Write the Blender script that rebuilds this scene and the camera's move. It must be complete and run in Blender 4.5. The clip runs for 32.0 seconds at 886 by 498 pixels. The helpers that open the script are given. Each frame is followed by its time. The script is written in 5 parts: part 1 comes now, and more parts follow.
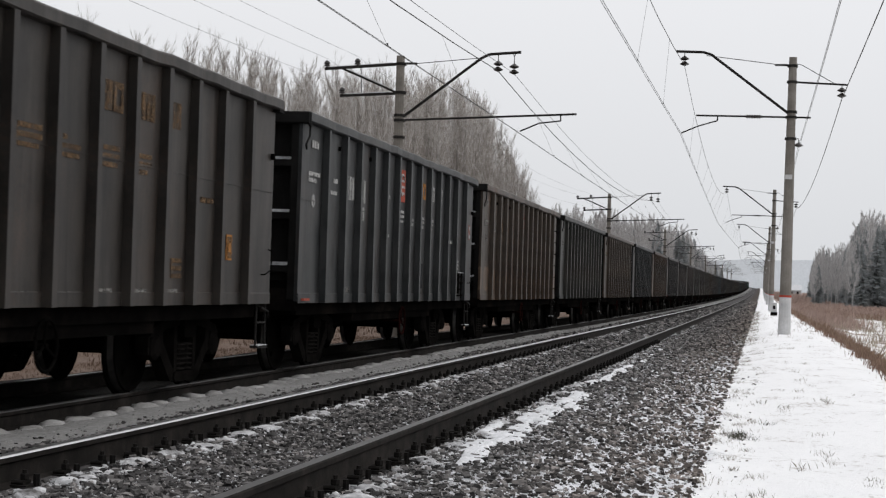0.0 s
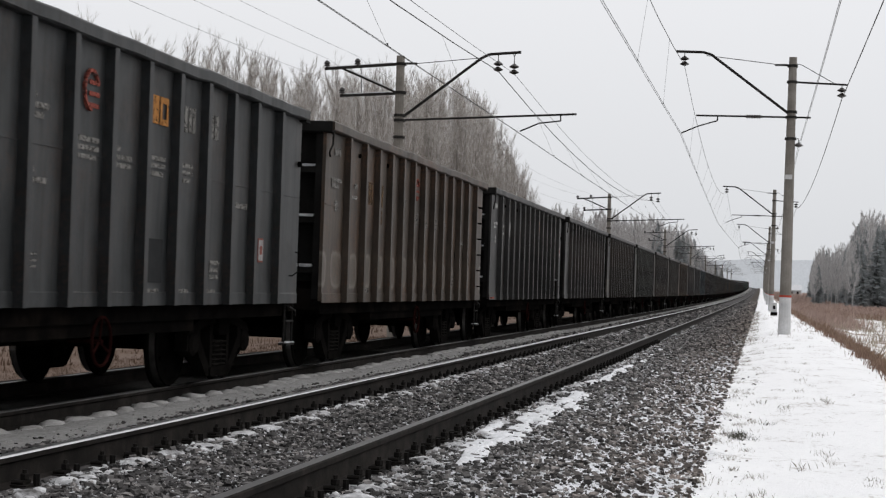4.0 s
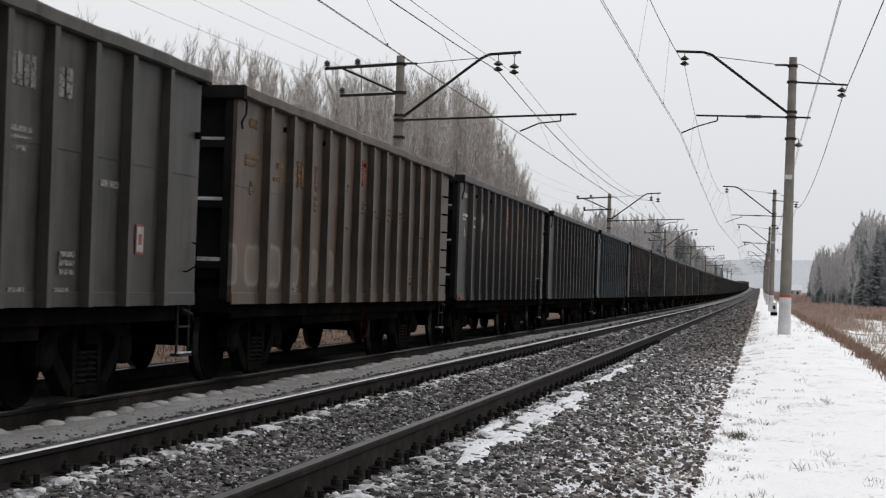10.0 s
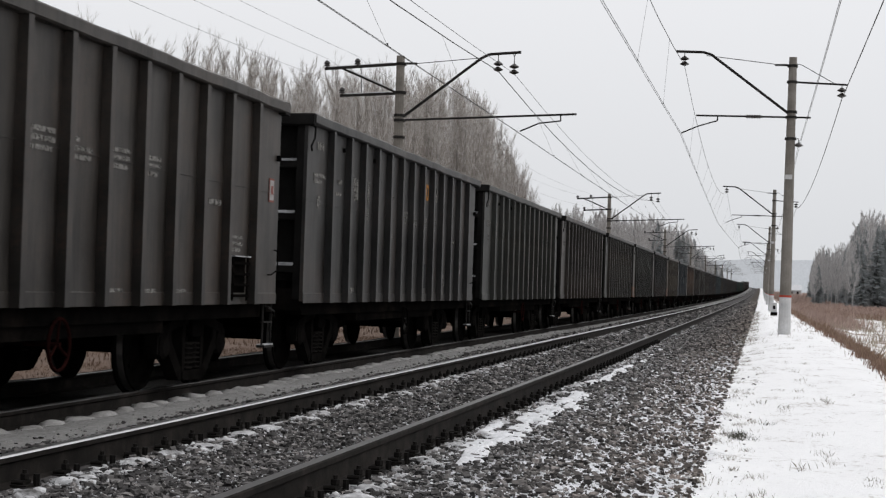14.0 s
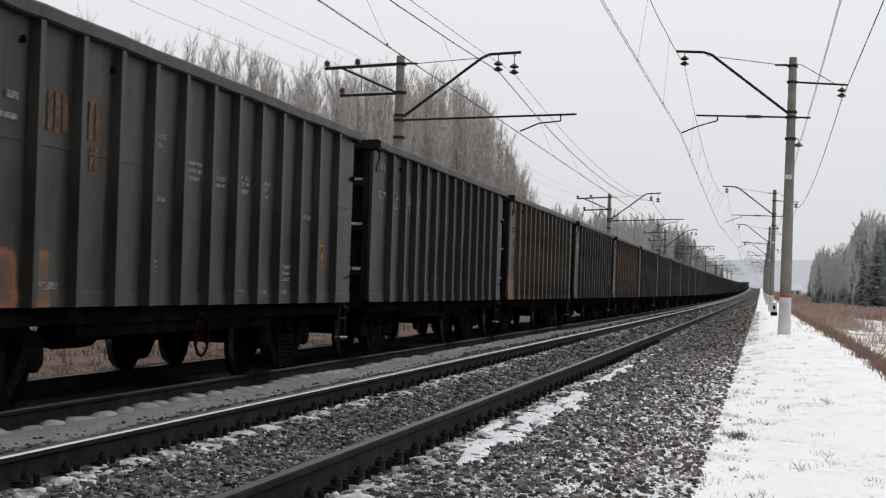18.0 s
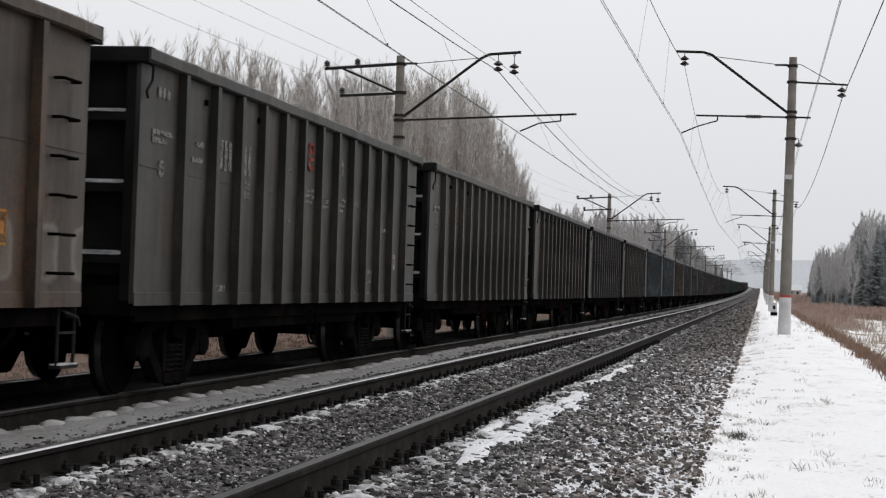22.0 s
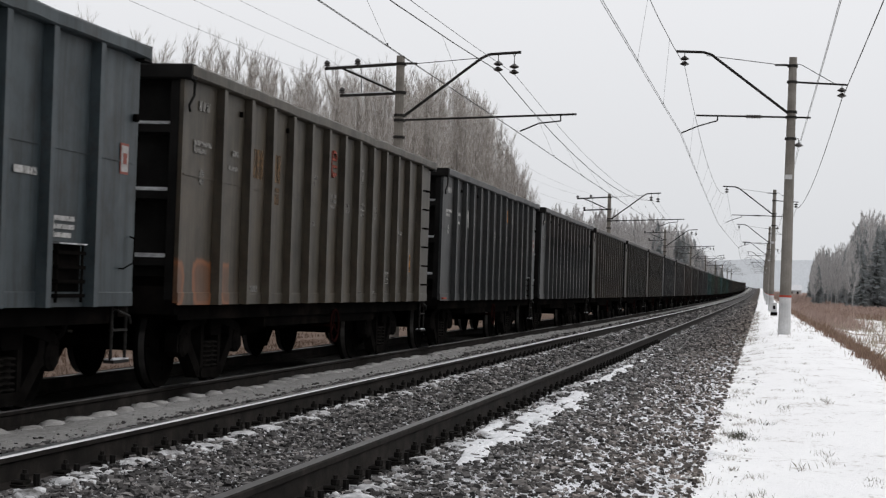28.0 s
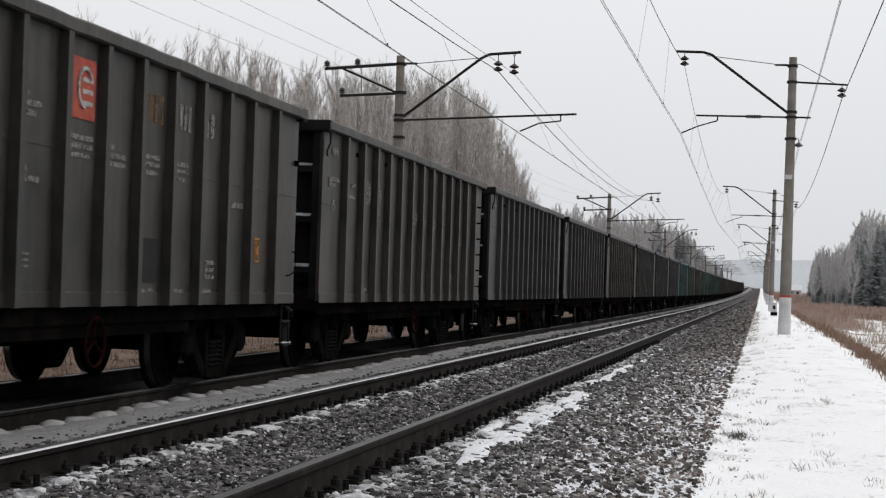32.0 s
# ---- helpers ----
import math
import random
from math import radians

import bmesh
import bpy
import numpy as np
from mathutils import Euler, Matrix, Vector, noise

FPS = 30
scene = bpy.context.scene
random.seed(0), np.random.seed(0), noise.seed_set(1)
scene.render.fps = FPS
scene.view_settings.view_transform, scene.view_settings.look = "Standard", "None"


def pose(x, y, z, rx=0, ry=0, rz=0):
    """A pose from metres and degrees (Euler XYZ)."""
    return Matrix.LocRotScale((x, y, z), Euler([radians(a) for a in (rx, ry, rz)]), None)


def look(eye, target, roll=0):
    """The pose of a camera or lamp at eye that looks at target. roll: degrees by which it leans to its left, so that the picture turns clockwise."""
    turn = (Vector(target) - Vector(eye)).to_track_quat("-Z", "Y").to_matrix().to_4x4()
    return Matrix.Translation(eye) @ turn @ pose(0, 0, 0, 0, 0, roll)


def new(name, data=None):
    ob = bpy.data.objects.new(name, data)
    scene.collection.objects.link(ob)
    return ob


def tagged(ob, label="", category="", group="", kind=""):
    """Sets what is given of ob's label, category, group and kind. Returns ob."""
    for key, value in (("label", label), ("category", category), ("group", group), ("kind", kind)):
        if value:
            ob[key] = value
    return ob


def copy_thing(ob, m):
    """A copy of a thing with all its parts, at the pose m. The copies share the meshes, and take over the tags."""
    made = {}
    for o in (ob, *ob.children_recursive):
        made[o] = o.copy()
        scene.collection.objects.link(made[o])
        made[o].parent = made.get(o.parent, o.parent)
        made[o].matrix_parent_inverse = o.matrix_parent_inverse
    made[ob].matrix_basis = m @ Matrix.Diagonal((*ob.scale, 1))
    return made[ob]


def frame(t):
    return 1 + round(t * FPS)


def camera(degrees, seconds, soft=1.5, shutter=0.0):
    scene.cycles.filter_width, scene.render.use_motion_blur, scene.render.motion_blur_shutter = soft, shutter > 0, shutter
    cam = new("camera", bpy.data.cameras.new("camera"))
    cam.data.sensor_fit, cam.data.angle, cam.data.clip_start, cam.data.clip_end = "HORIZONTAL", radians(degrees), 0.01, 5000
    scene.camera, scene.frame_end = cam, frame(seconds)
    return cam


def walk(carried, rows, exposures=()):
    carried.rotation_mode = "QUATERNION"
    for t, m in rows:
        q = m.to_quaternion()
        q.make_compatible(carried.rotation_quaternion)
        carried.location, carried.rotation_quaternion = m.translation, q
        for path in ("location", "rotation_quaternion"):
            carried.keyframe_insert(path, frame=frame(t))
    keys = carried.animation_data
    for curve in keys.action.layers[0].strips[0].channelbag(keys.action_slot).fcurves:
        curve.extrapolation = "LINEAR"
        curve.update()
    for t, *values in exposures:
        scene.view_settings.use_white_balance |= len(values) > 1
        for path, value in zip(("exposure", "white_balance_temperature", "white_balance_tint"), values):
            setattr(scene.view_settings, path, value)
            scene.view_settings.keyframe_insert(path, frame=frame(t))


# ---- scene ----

# ---- plan -------------------------------------------------------------
# x to the right of the line, y along the line away from the camera, z up; z = 0 is the rail head of the empty track.
GRADE = 6.5e-6            # the line climbs: z gains GRADE * y * y
BEND, RADIUS = 775.0, 2570.0
NEAR, FAR_TRACK = -3.20, -7.20
FAR_HEAD = -0.22         # rail head of the train's track
PITCH, LENGTH = 13.92, 12.70
LEAD, SPEED, SLOWING = 6.33, 17.17, 0.0425
BODY_DROP = 0.095         # how far the laden body sits down on its springs
DRIFT = [(0, 0.10), (1, 0.08), (2, 0.02), (3, 0.01), (6, 0.02), (8, -0.02), (11, -0.05), (12, -0.08), (13, -0.04), (14, -0.07), (17, -0.06), (18, -0.05), (19, 0.02), (20, -0.02), (22, 0.04), (23, 0.04), (24, 0.16), (25, 0.30), (28, 0.43), (29, 0.36), (30, 0.38), (31, 0.14), (32, -0.15)]   # small lag of the train behind even braking
SECONDS = 32.0
WAGONS = 78


def climb(y):
    return GRADE * y * y if y > 0 else 0.0


def along(s, x, z=0.0):
    """The place at s metres along the line, x metres right of the camera's line, and the heading."""
    turn = max(s - BEND, 0.0) / RADIUS
    cx, cy = -RADIUS * (1 - math.cos(turn)), min(s, BEND) + RADIUS * math.sin(turn)
    return Vector((cx + x * math.cos(turn), cy + x * math.sin(turn), z + climb(s))), turn


# ---- camera -----------------------------------------------------------
cam = camera(29.64, SECONDS, soft=1.27, shutter=0.06)
EYE = Vector((0.0, 0.0, 1.0))
YAW, TILT, LEAN = 10.80, 1.2255, 1.97
AIM = EYE + Vector((-math.sin(radians(YAW)) * math.cos(radians(TILT)), math.cos(radians(YAW)) * math.cos(radians(TILT)), math.sin(radians(TILT)))) * 50
walk(cam, [(0.0, look(EYE, AIM, LEAN)), (SECONDS, look(EYE, AIM, LEAN))], exposures=[(0.0, 0.22), (SECONDS, 0.22)])

# ---- light: an even overcast winter sky -------------------------------
world = bpy.data.worlds.new("overcast")
scene.world = world
world.use_nodes = True
wn, wl = world.node_tree.nodes, world.node_tree.links
wn.clear()
w_out = wn.new("ShaderNodeOutputWorld")
w_bg = wn.new("ShaderNodeBackground")
w_sky = wn.new("ShaderNodeTexSky")
w_sky.sky_type, w_sky.sun_disc = "NISHITA", False
w_sky.sun_elevation, w_sky.sun_rotation = radians(43), radians(56)
w_sky.air_density, w_sky.dust_density, w_sky.ozone_density = 1.0, 4.0, 1.0
w_grey = wn.new("ShaderNodeHueSaturation")
w_grey.inputs["Saturation"].default_value = 0.10
w_mix = wn.new("ShaderNodeMix")
w_mix.data_type = "RGBA"
w_mix.inputs["Factor"].default_value = 0.93
w_cloud = wn.new("ShaderNodeValToRGB")
w_cloud.color_ramp.elements[0].position, w_cloud.color_ramp.elements[0].color = 0.49, (6.2, 6.35, 6.6, 1)
w_cloud.color_ramp.elements[1].position, w_cloud.color_ramp.elements[1].color = 0.66, (8.6, 8.6, 8.85, 1)
w_geo = wn.new("ShaderNodeTexCoord")
w_sep = wn.new("ShaderNodeSeparateXYZ")
w_half = wn.new("ShaderNodeMath")
w_half.operation = "MULTIPLY_ADD"
w_half.inputs[1].default_value, w_half.inputs[2].default_value = 0.5, 0.5
wl.new(w_geo.outputs["Generated"], w_sep.inputs[0])
wl.new(w_sep.outputs["Z"], w_half.inputs[0])
wl.new(w_half.outputs[0], w_cloud.inputs[0])
wl.new(w_sky.outputs[0], w_grey.inputs["Color"])
wl.new(w_grey.outputs[0], w_mix.inputs[6])
wl.new(w_cloud.outputs[0], w_mix.inputs[7])
wl.new(w_mix.outputs[2], w_bg.inputs[0])
w_bg.inputs[1].default_value = 0.097
wl.new(w_bg.outputs[0], w_out.inputs[0])
sun_data = bpy.data.lights.new("sun", "SUN")
sun_data.energy, sun_data.angle, sun_data.color = 0.75, radians(35), (1.0, 0.98, 0.96)
sun = new("sun", sun_data)
sun.matrix_world = look((0, 0, 50), (-48, -36, 0))


# ---- materials --------------------------------------------------------
def node_mat(name):
    m = bpy.data.materials.new(name)
    m.use_nodes = True
    return m, m.node_tree.nodes, m.node_tree.links, m.node_tree.nodes["Principled BSDF"]


def noise_node(n, l, coords, scale, detail=4.0, rough=0.6, stretch=(1, 1, 1)):
    t = n.new("ShaderNodeTexNoise")
    t.inputs["Scale"].default_value, t.inputs["Detail"].default_value, t.inputs["Roughness"].default_value = scale, detail, rough
    mp = n.new("ShaderNodeMapping")
    mp.inputs["Scale"].default_value = stretch
    l.new(coords, mp.inputs["Vector"])
    l.new(mp.outputs[0], t.inputs["Vector"])
    return t.outputs["Fac"], mp


def ramp(n, l, fac, stops):
    r = n.new("ShaderNodeValToRGB")
    e = r.color_ramp.elements
    while len(e) < len(stops):
        e.new(0.5)
    for i, (p, c) in enumerate(stops):
        e[i].position = p
        e[i].color = (*c, 1) if len(c) == 3 else c
    l.new(fac, r.inputs[0])
    return r.outputs[0]


def blend(n, l, fac, a, b, mode="MIX"):
    m = n.new("ShaderNodeMix")
    m.data_type, m.blend_type = "RGBA", mode
    for sock, v in ((m.inputs[0], fac), (m.inputs[6], a), (m.inputs[7], b)):
        if hasattr(v, "links"):
            l.new(v, sock)
        elif isinstance(v, (int, float)):
            sock.default_value = v
        else:
            sock.default_value = (*v, 1)
    return m.outputs[2]


def bump(n, l, b, height, strength, dist):
    k = n.new("ShaderNodeBump")
    k.inputs["Strength"].default_value, k.inputs["Distance"].default_value = strength, dist
    l.new(height, k.inputs["Height"])
    l.new(k.outputs[0], b.inputs["Normal"])


def maths(n, l, op, a, b=0.0, c=0.0):
    m = n.new("ShaderNodeMath")
    m.operation = op
    for i, v in enumerate((a, b, c)):
        if hasattr(v, "links"):
            l.new(v, m.inputs[i])
        else:
            m.inputs[i].default_value = v
    return m.outputs[0]


def surface(name, dark, light, scale, rough=0.8, metal=0.0, bump_scale=60, bump_strength=0.25, bump_dist=0.004, stretch=(1, 1, 1), grime=None):
    """A worn surface: two tones at one scale, a finer grain, optional grime patches."""
    m, n, l, b = node_mat(name)
    co = n.new("ShaderNodeTexCoord").outputs["Object"]
    big, _ = noise_node(n, l, co, scale, 5, 0.6, stretch)
    col = ramp(n, l, big, [(0.32, dark), (0.68, light)])
    fine, _ = noise_node(n, l, co, bump_scale, 3, 0.6)
    col = blend(n, l, 0.35, col, ramp(n, l, fine, [(0.3, (0.25, 0.25, 0.25)), (0.75, (1, 1, 1))]), "MULTIPLY")
    if grime:
        g, _ = noise_node(n, l, co, scale * 0.43, 6, 0.7)
        col = blend(n, l, ramp(n, l, g, [(0.5, (0, 0, 0)), (0.66, (1, 1, 1))]), col, grime)
    l.new(col, b.inputs["Base Color"])
    b.inputs["Roughness"].default_value, b.inputs["Metallic"].default_value = rough, metal
    b.inputs["Specular IOR Level"].default_value = 0.5 if rough < 0.5 else 0.06 if rough < 0.92 else 0.0
    bump(n, l, b, fine, bump_strength, bump_dist)
    return m


def wagon_paint(seed, colour, rust=0.35, dust=0.35, stain=None, stain_part=1.0, stain_z=1.47):
    """Faded paint with rain streaks, rust blooms and a thin film of brown dust."""
    m, n, l, b = node_mat("wagon_paint")
    co = n.new("ShaderNodeTexCoord").outputs["Object"]
    off = (seed * 7.31 % 50, seed * 3.17 % 50, seed * 1.93 % 50)
    big, mp = noise_node(n, l, co, 0.55, 6, 0.65)
    mp.inputs["Location"].default_value = off
    streak, mp2 = noise_node(n, l, co, 1.0, 5, 0.65, (1, 5.0, 0.5))
    mp2.inputs["Location"].default_value = off
    fine, mp3 = noise_node(n, l, co, 26, 4, 0.7)
    mp3.inputs["Location"].default_value = off
    c = np.array(colour) * 0.67
    blot, mp4 = noise_node(n, l, co, 2.3, 6, 0.72)
    mp4.inputs["Location"].default_value = off
    run, mp5 = noise_node(n, l, co, 1.0, 4, 0.6, (1, 14.0, 0.35))
    mp5.inputs["Location"].default_value = off
    col = ramp(n, l, big, [(0.28, tuple(c * 0.66)), (0.5, tuple(c)), (0.75, tuple(c * 1.28))])
    col = blend(n, l, 0.8, col, ramp(n, l, streak, [(0.30, (0.38, 0.37, 0.36)), (0.60, (1, 1, 1))]), "MULTIPLY")
    col = blend(n, l, 0.75, col, ramp(n, l, blot, [(0.34, (0.38, 0.36, 0.34)), (0.52, (1, 1, 1)), (0.70, (1.4, 1.34, 1.26))]), "MULTIPLY")
    col = blend(n, l, 0.6, col, ramp(n, l, run, [(0.36, (0.35, 0.34, 0.33)), (0.48, (1, 1, 1))]), "MULTIPLY")
    film = maths(n, l, "MULTIPLY", ramp(n, l, streak, [(0.42, (0, 0, 0)), (0.75, (1, 1, 1))]), dust)
    col = blend(n, l, film, col, (0.056, 0.050, 0.044))
    bloom = maths(n, l, "MULTIPLY", ramp(n, l, maths(n, l, "MULTIPLY", big, fine), [(0.255, (0, 0, 0)), (0.36, (1, 1, 1))]), rust)
    col = blend(n, l, bloom, col, (0.105, 0.048, 0.024))
    if stain:
        # round patches rubbed through near the foot of each bay
        sep = n.new("ShaderNodeSeparateXYZ")
        l.new(co, sep.inputs[0])
        yy = maths(n, l, "ADD", sep.outputs["Y"], 42.9)
        bay = maths(n, l, "ABSOLUTE", maths(n, l, "SUBTRACT", maths(n, l, "FRACT", maths(n, l, "DIVIDE", yy, 0.858)), 0.5))
        up = maths(n, l, "ABSOLUTE", maths(n, l, "SUBTRACT", sep.outputs["Z"], stain_z))
        d = maths(n, l, "POWER", maths(n, l, "ADD", maths(n, l, "POWER", maths(n, l, "MULTIPLY", bay, 2.55), 4.0), maths(n, l, "POWER", maths(n, l, "MULTIPLY", up, 3.5), 4.0)), 0.25)
        d = maths(n, l, "ADD", d, maths(n, l, "ADD", maths(n, l, "MULTIPLY", maths(n, l, "SUBTRACT", big, 0.5), 0.35), maths(n, l, "MULTIPLY", maths(n, l, "SUBTRACT", blot, 0.5), 0.6)))
        worn = ramp(n, l, d, [(0.15, (0.25, 0.25, 0.25)), (0.60, (0.42, 0.42, 0.42)), (0.78, (1, 1, 1)), (0.93, (0, 0, 0))])
        worn = maths(n, l, "MULTIPLY", worn, maths(n, l, "MULTIPLY", maths(n, l, "GREATER_THAN", maths(n, l, "MULTIPLY", sep.outputs["Y"], -1.0), 6.35 - 12.7 * stain_part), 0.92))
        col = blend(n, l, worn, col, stain)
    l.new(col, b.inputs["Base Color"])
    b.inputs["Roughness"].default_value = 0.50
    b.inputs["Specular IOR Level"].default_value = 0.20
    bump(n, l, b, fine, 0.2, 0.003)
    return m


def plain(name, colour, rough=0.7, metal=0.0, spread=0.25):
    return surface(name, tuple(c * (1 - spread) for c in colour), colour, 3.0, rough, metal)


def twig_material(name, tones):
    """Bark and rime, and bark greyed for haze: every twig takes a tone of its own."""
    m, n, l, b = node_mat(name)
    geo = n.new("ShaderNodeNewGeometry")
    big, _ = noise_node(n, l, n.new("ShaderNodeTexCoord").outputs["Object"], 1.4, 4, 0.6)
    col = ramp(n, l, geo.outputs["Random Per Island"], tones)
    col = blend(n, l, 0.5, col, ramp(n, l, big, [(0.3, (0.6, 0.58, 0.56)), (0.7, (1.2, 1.2, 1.2))]), "MULTIPLY")
    l.new(col, b.inputs["Base Color"])
    b.inputs["Roughness"].default_value, b.inputs["Specular IOR Level"].default_value = 0.9, 0.05
    return m


def worn_ink(name, dark, light, bare):
    """Thin paint flaked off in patches, so that what lies beneath it shows."""
    m = surface(name, dark, light, 9.0, 0.8)
    n, l = m.node_tree.nodes, m.node_tree.links
    co = n.new("ShaderNodeTexCoord").outputs["Object"]
    flake, _ = noise_node(n, l, co, 16, 5, 0.75)
    left = ramp(n, l, flake, [(bare - 0.06, (0.12, 0.12, 0.12)), (bare + 0.10, (0.92, 0.92, 0.92))])
    l.new(left, n["Principled BSDF"].inputs["Alpha"])
    return m


# Darker than grime alone: shade under the wagons is put into these steels.
M_STEEL_DARK = surface("grimy_shaded_steel", (0.0025, 0.0024, 0.0023), (0.006, 0.0056, 0.0053), 3.0, 0.95, 0.0, grime=(0.009, 0.0075, 0.0065))
M_BOGIE = surface("shaded_cast_steel", (0.004, 0.0037, 0.0035), (0.012, 0.011, 0.0102), 4.0, 0.95, 0.0)
M_SPRING = surface("rubbed_spring_steel", (0.008, 0.0075, 0.007), (0.022, 0.020, 0.0185), 9.0, 0.95, 0.0)
M_STEP = surface("worn_grey_steel", (0.010, 0.0095, 0.009), (0.028, 0.0265, 0.025), 9.0, 0.7)
# Wagon ends: shade of the gap between wagons is put into the paint.
M_END = surface("shade_blackened_paint", (0.005, 0.0048, 0.0046), (0.015, 0.0145, 0.014), 2.0, 0.8)
M_BRAKE = surface("grimy_red_paint", (0.009, 0.0035, 0.0032), (0.022, 0.0068, 0.006), 5.0, 0.95)
# Wheels carry the same under-wagon shade in their colour.
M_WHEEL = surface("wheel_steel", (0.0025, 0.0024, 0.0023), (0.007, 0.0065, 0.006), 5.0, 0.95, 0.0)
M_TREAD = surface("worn_bright_steel", (0.16, 0.155, 0.15), (0.30, 0.29, 0.28), 6.0, 0.35, 0.9, bump_strength=0.05)
M_RAIL_TOP = surface("rail_running_band", (0.55, 0.55, 0.56), (0.72, 0.72, 0.72), 4.0, 0.28, 1.0, bump_strength=0.05)
M_RAIL_DULL = surface("rail_dull_band", (0.030, 0.028, 0.027), (0.075, 0.071, 0.068), 4.0, 0.40, 0.8, bump_strength=0.05)
M_RAIL = surface("rail_rust", (0.009, 0.008, 0.0073), (0.020, 0.0172, 0.0153), 6.0, 0.85, 0.0, grime=(0.028, 0.024, 0.0215))
M_CLIP = surface("fastening_iron", (0.008, 0.0075, 0.007), (0.02, 0.018, 0.016), 20.0, 0.8)
M_POLE = surface("mast_concrete", (0.18, 0.165, 0.145), (0.28, 0.26, 0.235), 1.2, 0.9, bump_scale=30, grime=(0.13, 0.12, 0.105))
M_POLE_WHITE = surface("whitewashed_concrete", (0.5, 0.5, 0.5), (0.68, 0.68, 0.68), 2.0, 0.9, bump_scale=30)
M_RED = surface("faded_red_paint", (0.35, 0.05, 0.035), (0.5, 0.09, 0.06), 6.0, 0.7)
M_BRACKET = surface("bracket_steel", (0.02, 0.019, 0.018), (0.045, 0.042, 0.04), 4.0, 0.7, 0.3)
M_GLAZE = surface("brown_porcelain", (0.014, 0.011, 0.010), (0.028, 0.022, 0.019), 8.0, 0.35)
M_WIRE = plain("copper_wire", (0.045, 0.042, 0.04), 0.6, 0.4)
M_WIRE_THIN = plain("steel_wire", (0.10, 0.10, 0.10), 0.6, 0.3)
M_WHITE = worn_ink("chalk_white_lettering", (0.26, 0.26, 0.255), (0.47, 0.465, 0.45), 0.40)
M_DIM = worn_ink("dirty_white_lettering", (0.12, 0.116, 0.108), (0.24, 0.233, 0.22), 0.44)
M_ORANGE = worn_ink("faded_orange_lettering", (0.10, 0.066, 0.040), (0.18, 0.115, 0.065), 0.47)
M_REDDIM = worn_ink("faded_red_marking", (0.16, 0.045, 0.035), (0.28, 0.075, 0.055), 0.40)
M_CARD = surface("grimy_white_card", (0.22, 0.215, 0.21), (0.36, 0.352, 0.345), 9.0, 0.8)
M_CARD_RED = surface("faded_red_card", (0.17, 0.06, 0.05), (0.25, 0.10, 0.085), 9.0, 0.8)
M_PATCH = surface("dark_touch_up_paint", (0.016, 0.017, 0.018), (0.024, 0.025, 0.026), 5.0, 0.7)
M_EMBLEM = worn_ink("orange_emblem", (0.27, 0.12, 0.036), (0.44, 0.205, 0.066), 0.36)
M_REDMARK = surface("red_marking", (0.25, 0.055, 0.04), (0.38, 0.095, 0.065), 9.0, 0.8)
M_LEDGE = surface("ledge_snow_sheen", (0.14, 0.14, 0.145), (0.62, 0.63, 0.65), 7.0, 0.9)
M_SNOW_CLEAN = surface("drifted_snow", (0.66, 0.67, 0.69), (0.82, 0.83, 0.85), 6.0, 0.9, bump_scale=30, bump_strength=0.6, bump_dist=0.012)
M_CRUST = surface("dirty_snow_crust", (0.34, 0.34, 0.345), (0.76, 0.765, 0.78), 11.0, 0.9, bump_scale=45, bump_strength=0.8, bump_dist=0.012, grime=(0.10, 0.097, 0.095))
M_SNOW = surface("old_snow", (0.52, 0.525, 0.535), (0.80, 0.81, 0.83), 5.0, 0.9, bump_scale=30, bump_strength=0.5, bump_dist=0.01)
M_BARK = surface("grey_bark", (0.17, 0.158, 0.147), (0.34, 0.32, 0.30), 3.0, 0.9)
M_BIRCH = surface("birch_bark", (0.30, 0.29, 0.275), (0.6, 0.59, 0.57), 2.0, 0.9, grime=(0.06, 0.055, 0.05))
# Far twigs and bark: paled and evened in tone, with haze in the colour.
M_FAR_TWIG = twig_material("haze_greyed_twigs", [(0.0, (0.36, 0.35, 0.345)), (1.0, (0.58, 0.572, 0.57))])
M_FAR_BARK = surface("haze_greyed_bark", (0.34, 0.335, 0.33), (0.48, 0.472, 0.465), 0.6, 0.9)
M_TWIG = twig_material("frosted_winter_twigs", [(0.0, (0.15, 0.13, 0.112)), (0.45, (0.36, 0.33, 0.30)), (0.75, (0.55, 0.525, 0.495)), (1.0, (0.90, 0.89, 0.88))])
# Needles lifted to pale grey-green, the haze over the far spruces in their colour.
M_NEEDLE = surface("haze_greyed_needles", (0.26, 0.28, 0.285), (0.37, 0.39, 0.395), 2.0, 0.9)
M_GRASS = surface("dry_grass", (0.16, 0.103, 0.077), (0.37, 0.262, 0.20), 2.5, 0.95)
M_REED = surface("pale_dry_grass", (0.30, 0.25, 0.19), (0.5, 0.44, 0.36), 2.5, 0.95)
M_HEATH = surface("dark_heath", (0.055, 0.058, 0.045), (0.14, 0.135, 0.11), 6.0, 0.95)
M_TUFT = surface("grey_grass", (0.26, 0.235, 0.20), (0.50, 0.46, 0.41), 2.5, 0.95)
M_BUSH = surface("russet_bush_twigs", (0.30, 0.215, 0.185), (0.50, 0.385, 0.335), 1.5, 0.95)
M_SEDGE = surface("russet_sedge", (0.09, 0.06, 0.045), (0.17, 0.118, 0.088), 2.5, 0.95)


